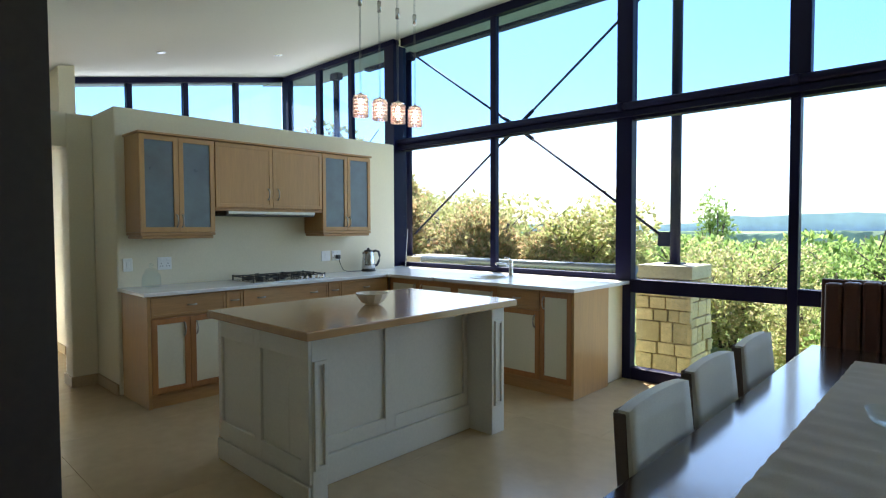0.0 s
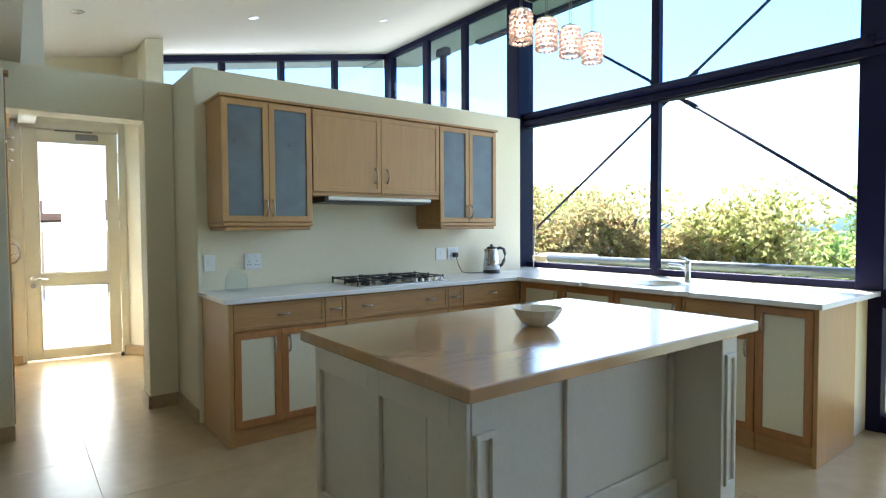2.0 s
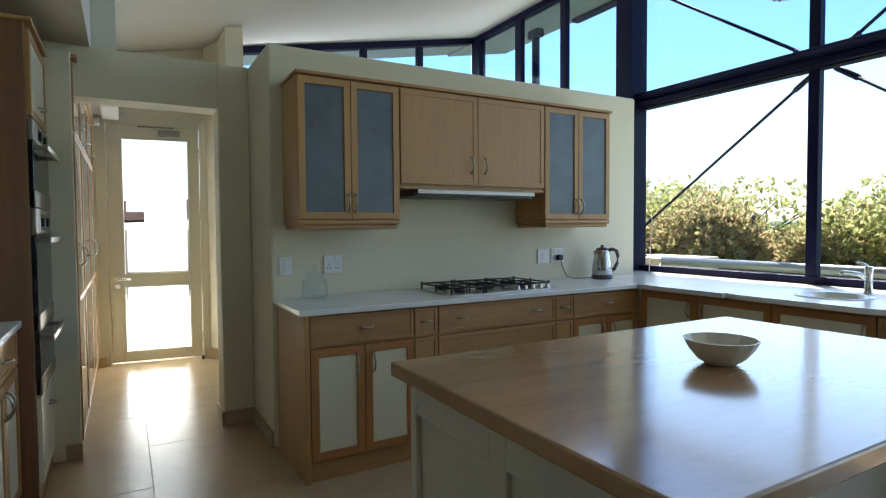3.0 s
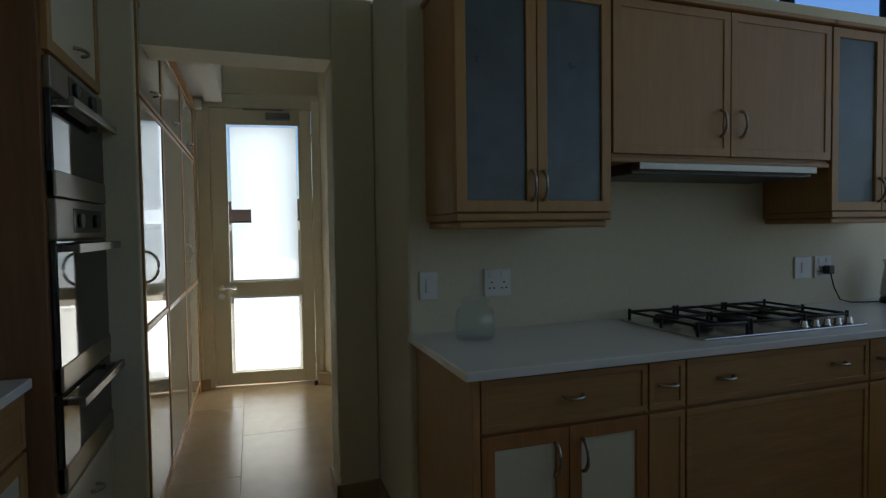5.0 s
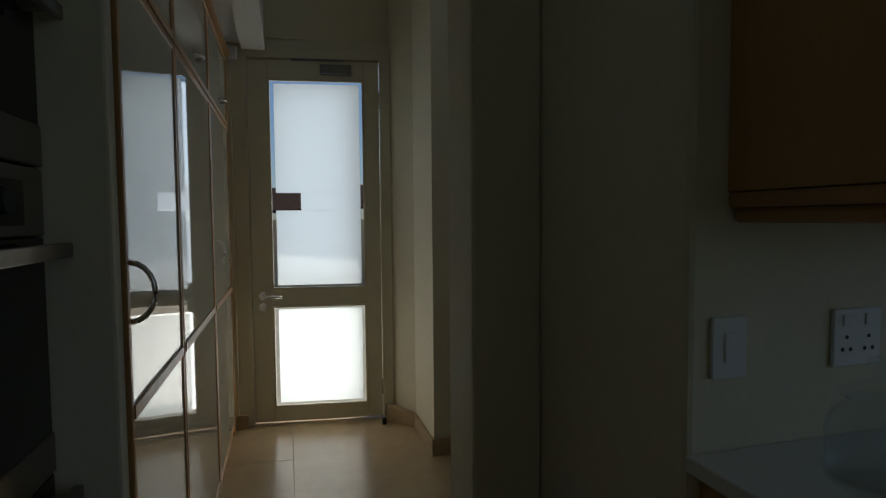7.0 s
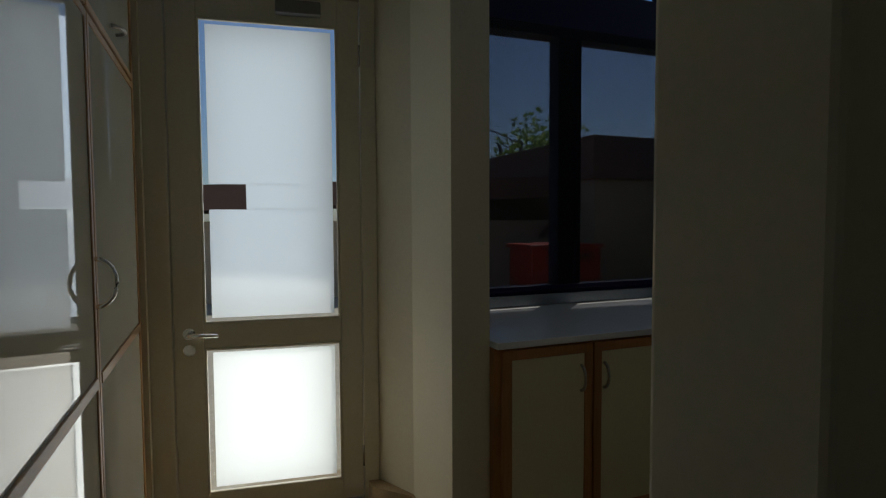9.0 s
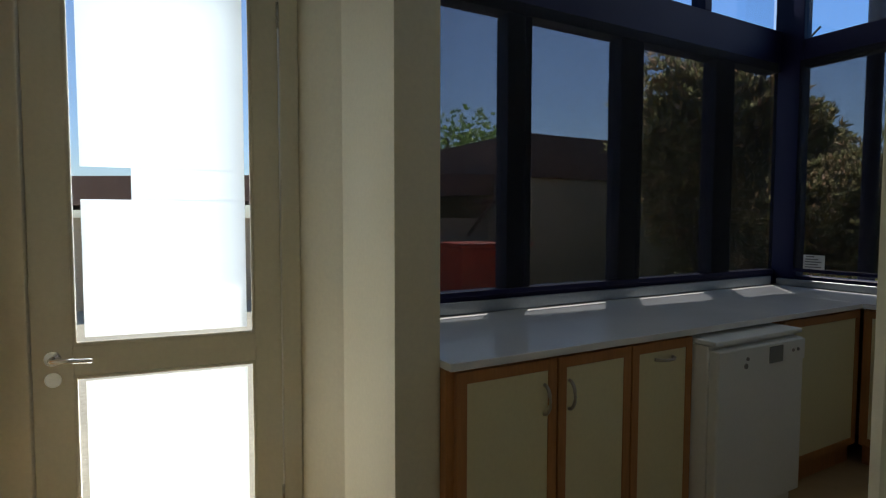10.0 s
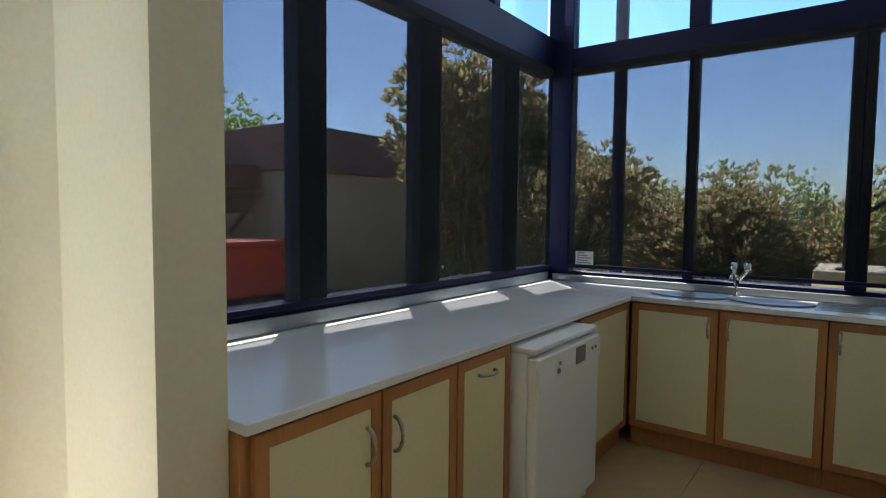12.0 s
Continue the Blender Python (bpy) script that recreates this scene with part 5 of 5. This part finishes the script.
# garage across the yard
ga = root("garage", (-15.5, 8, 0), "plastered garage with a dark brown parapet across the yard", "building")
part("wall", box(-21, -15.0, 8.3, 13.5, -0.3, 2.15), PLASTER, ga)
part("wall", box(-21, -16.2, -5.8, 8.3, -0.3, 1.35), PLASTER, ga)
part("parapet", box(-21, -14.92, 8.2, 13.6, 2.15, 3.0, 0.02), PARAPET, ga)
bm = box(-21, -15.9, -6, 8.2, 0, 0.42)
for v in bm.verts:
    v.co.z += 1.47 + 0.075 * (v.co.y - 3.2) if v.co.y > 0 else 1.47 - 0.24
part("parapet", bm, PARAPET, ga)
br_ = part("bracket", box(-16.2, -15.2, 7.72, 7.80, 1.62, 1.72), PARAPET, ga)
part("strut", tube([(-16.15, 7.76, 1.0), (-15.3, 7.76, 1.66)], 0.04, 6), PARAPET, br_)
bin_ = root("red_bin", (-14.6, 7.45, -0.05), "red painted metal tool trailer in the yard", "trailer")
part("body", box(-15.0, -14.2, 6.4, 7.85, 0.05, 0.85, 0.03), REDP, bin_)
part("lid", box(-15.05, -14.15, 6.35, 7.9, 0.855, 0.93, 0.02), REDP, bin_)
part("latch", box(-14.19, -14.15, 7.4, 7.6, 0.66, 0.76, 0.01), DARKP, bin_)
for y in (6.7, 7.5):
    part("wheel", tube([(-14.35, y - 0.06, 0.07), (-14.35, y + 0.06, 0.07)], 0.12, 16), DARKP, bin_)

def shrub(name, at, height, width, n_tips, leaf, leaf_w, leaf_l, mat, seed, label, cat="shrub", upright=0.6, group="", low=0.45):
    """Branching stems that fan out, each tip carrying a rosette of narrow leaves."""
    rng = random.Random(seed)
    x, y, z = at
    r = root(name, at, label, cat, group)
    wood = bmesh.new()
    tips = []
    stems = 7
    for s in range(stems):
        a = s * math.tau / stems + rng.uniform(-0.4, 0.4)
        reach = width * 0.5 * rng.uniform(0.35, 0.8)
        top = Vector((x + reach * math.cos(a), y + reach * math.sin(a), z + height * rng.uniform(0.55, 0.85)))
        p0 = Vector((x + 0.08 * math.cos(a), y + 0.08 * math.sin(a), z - 0.3))
        midp = p0.lerp(top, 0.5) + Vector((rng.uniform(-0.1, 0.1), rng.uniform(-0.1, 0.1), 0.12)) * width * 0.3
        tube([p0, midp, top], 0.02 * width * 0.6 + 0.008, 5, wood)
        for b in range(4):
            q = midp.lerp(top, rng.uniform(0.0, 1.0))
            e = q + Vector((math.cos(a + rng.uniform(-1.4, 1.4)), math.sin(a + rng.uniform(-1.4, 1.4)), rng.uniform(0.2, 1.0))) * width * 0.22
            tube([q, e], 0.007 * width * 0.5 + 0.003, 4, wood)
    part("branches", wood, BARK, r)
    lobes = [(rng.uniform(-0.32, 0.32), rng.uniform(-0.32, 0.32), rng.uniform(low, 0.82), rng.uniform(0.18, 0.34)) for _ in range(13)]
    verts, faces = [], []
    for k in range(n_tips):
        lx, ly, lz, lr = rng.choice(lobes)
        d = Vector((rng.gauss(0, 1), rng.gauss(0, 1), rng.gauss(0, 1))).normalized() * (rng.random() ** 0.4)
        c = Vector((x + (lx + d.x * lr) * width, y + (ly + d.y * lr) * width, z + max(0.04, lz + d.z * lr * 0.9) * height))
        axis = (d + Vector((0, 0, upright))).normalized()
        for j in range(leaf):
            q = Vector((rng.gauss(0, 1), rng.gauss(0, 1), rng.gauss(0, 1))).normalized()
            v = (axis + q * 0.8).normalized()
            s = v.cross(Vector((rng.gauss(0, 1), rng.gauss(0, 1), rng.gauss(0, 1)))).normalized() * leaf_w * rng.uniform(0.7, 1.2)
            ln = leaf_l * rng.uniform(0.7, 1.3)
            i0 = len(verts)
            verts += [c + v * ln * 0.02, c + v * ln * 0.5 + s, c + v * ln, c + v * ln * 0.5 - s]
            faces.append((i0, i0 + 1, i0 + 2, i0 + 3))
    me = bpy.data.meshes.new("crown")
    me.from_pydata(verts, [], faces)
    me.materials.append(mat)
    ob = new("crown", me)
    ob.parent = r
    ob.matrix_parent_inverse = Matrix.Translation(-Vector(at))
    return r

def put(src, x, y, turn, s, dz=0.0):
    c = copy_thing(src, pose(x, y, ground_z(x, y) + dz, 0, 0, turn))
    c.scale = (s, s, s)
    return c
# flowering shrubs close to the north side
sA = shrub("shrub", (-9.2, 11.6, ground_z(-9.2, 11.6)), 2.6, 3.2, 4800, 6, 0.021, 0.105, LEAF, 3, "bushy olive shrub with pinkish new leaves", group="north shrubs", low=0.12)
sB = shrub("shrub", (-6.2, 11.3, ground_z(-6.2, 11.3)), 2.75, 2.5, 4300, 6, 0.021, 0.105, LEAF, 8, "bushy olive shrub with pinkish new leaves", group="north shrubs", low=0.2)
for x, y, t, s in ((-12.4, 12.2, 70, 1.0), (-7.7, 13.4, 200, 0.72), (-3.6, 11.6, 140, 0.72), (-15.5, 14.0, 20, 1.1), (-10.8, 13.2, 300, 0.95), (-1.9, 10.0, 40, 0.50), (0.0, 10.6, 250, 0.48), (2.2, 11.5, 100, 0.55)):
    put(sA if t % 3 else sB, x, y, t, s)
# green fynbos further down the slope
sC = shrub("bush", (-1.0, 16.0, ground_z(-1, 16)), 2.0, 3.0, 1100, 5, 0.03, 0.13, LEAFG, 21, "round green fynbos bush", "bush", group="slope bushes")
for x, y, t, k in ((-0.9, 8.6, 30, 0.55), (0.6, 9.0, 150, 0.6), (-1.6, 10.4, 260, 0.5), (2.2, 8.8, 80, 0.6), (-3.2, 14.5, 10, 0.9), (0.5, 12.5, 200, 0.7), (3.2, 12.0, 320, 0.8)):
    put(sC, x, y, t, k)
sF = shrub("bush", (6.0, 26.0, ground_z(6, 26)), 2.0, 3.2, 420, 4, 0.06, 0.22, LEAFG, 22, "round green fynbos bush", "bush", group="slope bushes")
rng = random.Random(5)
for k in range(210):
    d = 13 + 75 * rng.random() ** 1.3
    a = radians(rng.uniform(-54, 42))
    x, y = -1.0 + d * math.sin(a), 4 + d * math.cos(a)
    put(sF, x, y, rng.uniform(0, 360), rng.uniform(0.45, 0.95) * (1 + d / 110))
sT = shrub("tree", (-8.0, 25.0, ground_z(-8.0, 25)), 4.4, 1.6, 480, 5, 0.03, 0.16, LEAFG, 31, "slender grey-green young tree", "tree")
# oleanders by the scullery corner
sO = shrub("oleander", (-11.3, 9.3, ground_z(-11.3, 9.3)), 4.1, 3.1, 6000, 8, 0.027, 0.15, LEAFD, 41, "tall dark oleander with reddish tips", "shrub", 0.8, group="oleanders", low=0.03)
for x, y, t, s in ((-9.75, 8.5, 130, 0.60), (-8.3, 10.2, 45, 0.66), (-12.7, 11.2, 270, 0.85), (-6.9, 10.6, 200, 0.57), (-12.0, 10.0, 10, 0.85)):
    put(sO, x, y, t, s)
sG = shrub("tree", (-20.9, 10.7, -0.1), 4.7, 4.4, 2600, 6, 0.03, 0.15, LEAFG, 51, "bright green leafy tree behind the garage", "tree", group="yard trees", low=0.3)
put(sG, -22.0, 14.2, 80, 0.82)

# ---- floor tiles ----
TS = 1.3
tile = None
for i in range(-1, 12):
    for j in range(-5, 6):
        x0, y0 = -6.04 + (i - 3) * TS + (0.64 if j % 2 else 0.0), 1.47 + (j - 1) * TS + TS
        x1, y1 = x0 + TS, y0 + TS
        cx0, cx1, cy0, cy1 = max(x0, XW), min(x1, 4.08), max(y0, -4.08), min(y1, YN + 0.0)
        if cx1 - cx0 < 0.05 or cy1 - cy0 < 0.05:
            continue
        full = (cx0, cx1, cy0, cy1) == (x0, x1, y0, y1)
        if full and tile:
            ob = new("tile", tile)
            ob.location = (x0, y0, 0)
        else:
            me = mesh_of(box(0.001, cx1 - cx0 - 0.001, 0.001, cy1 - cy0 - 0.001, -0.008, 0.0, 0.001), "tile", FLOOR)
            ob = new("tile", me)
            ob.location = (cx0, cy0, 0)
            if full:
                tile = me
        ob.parent = floor
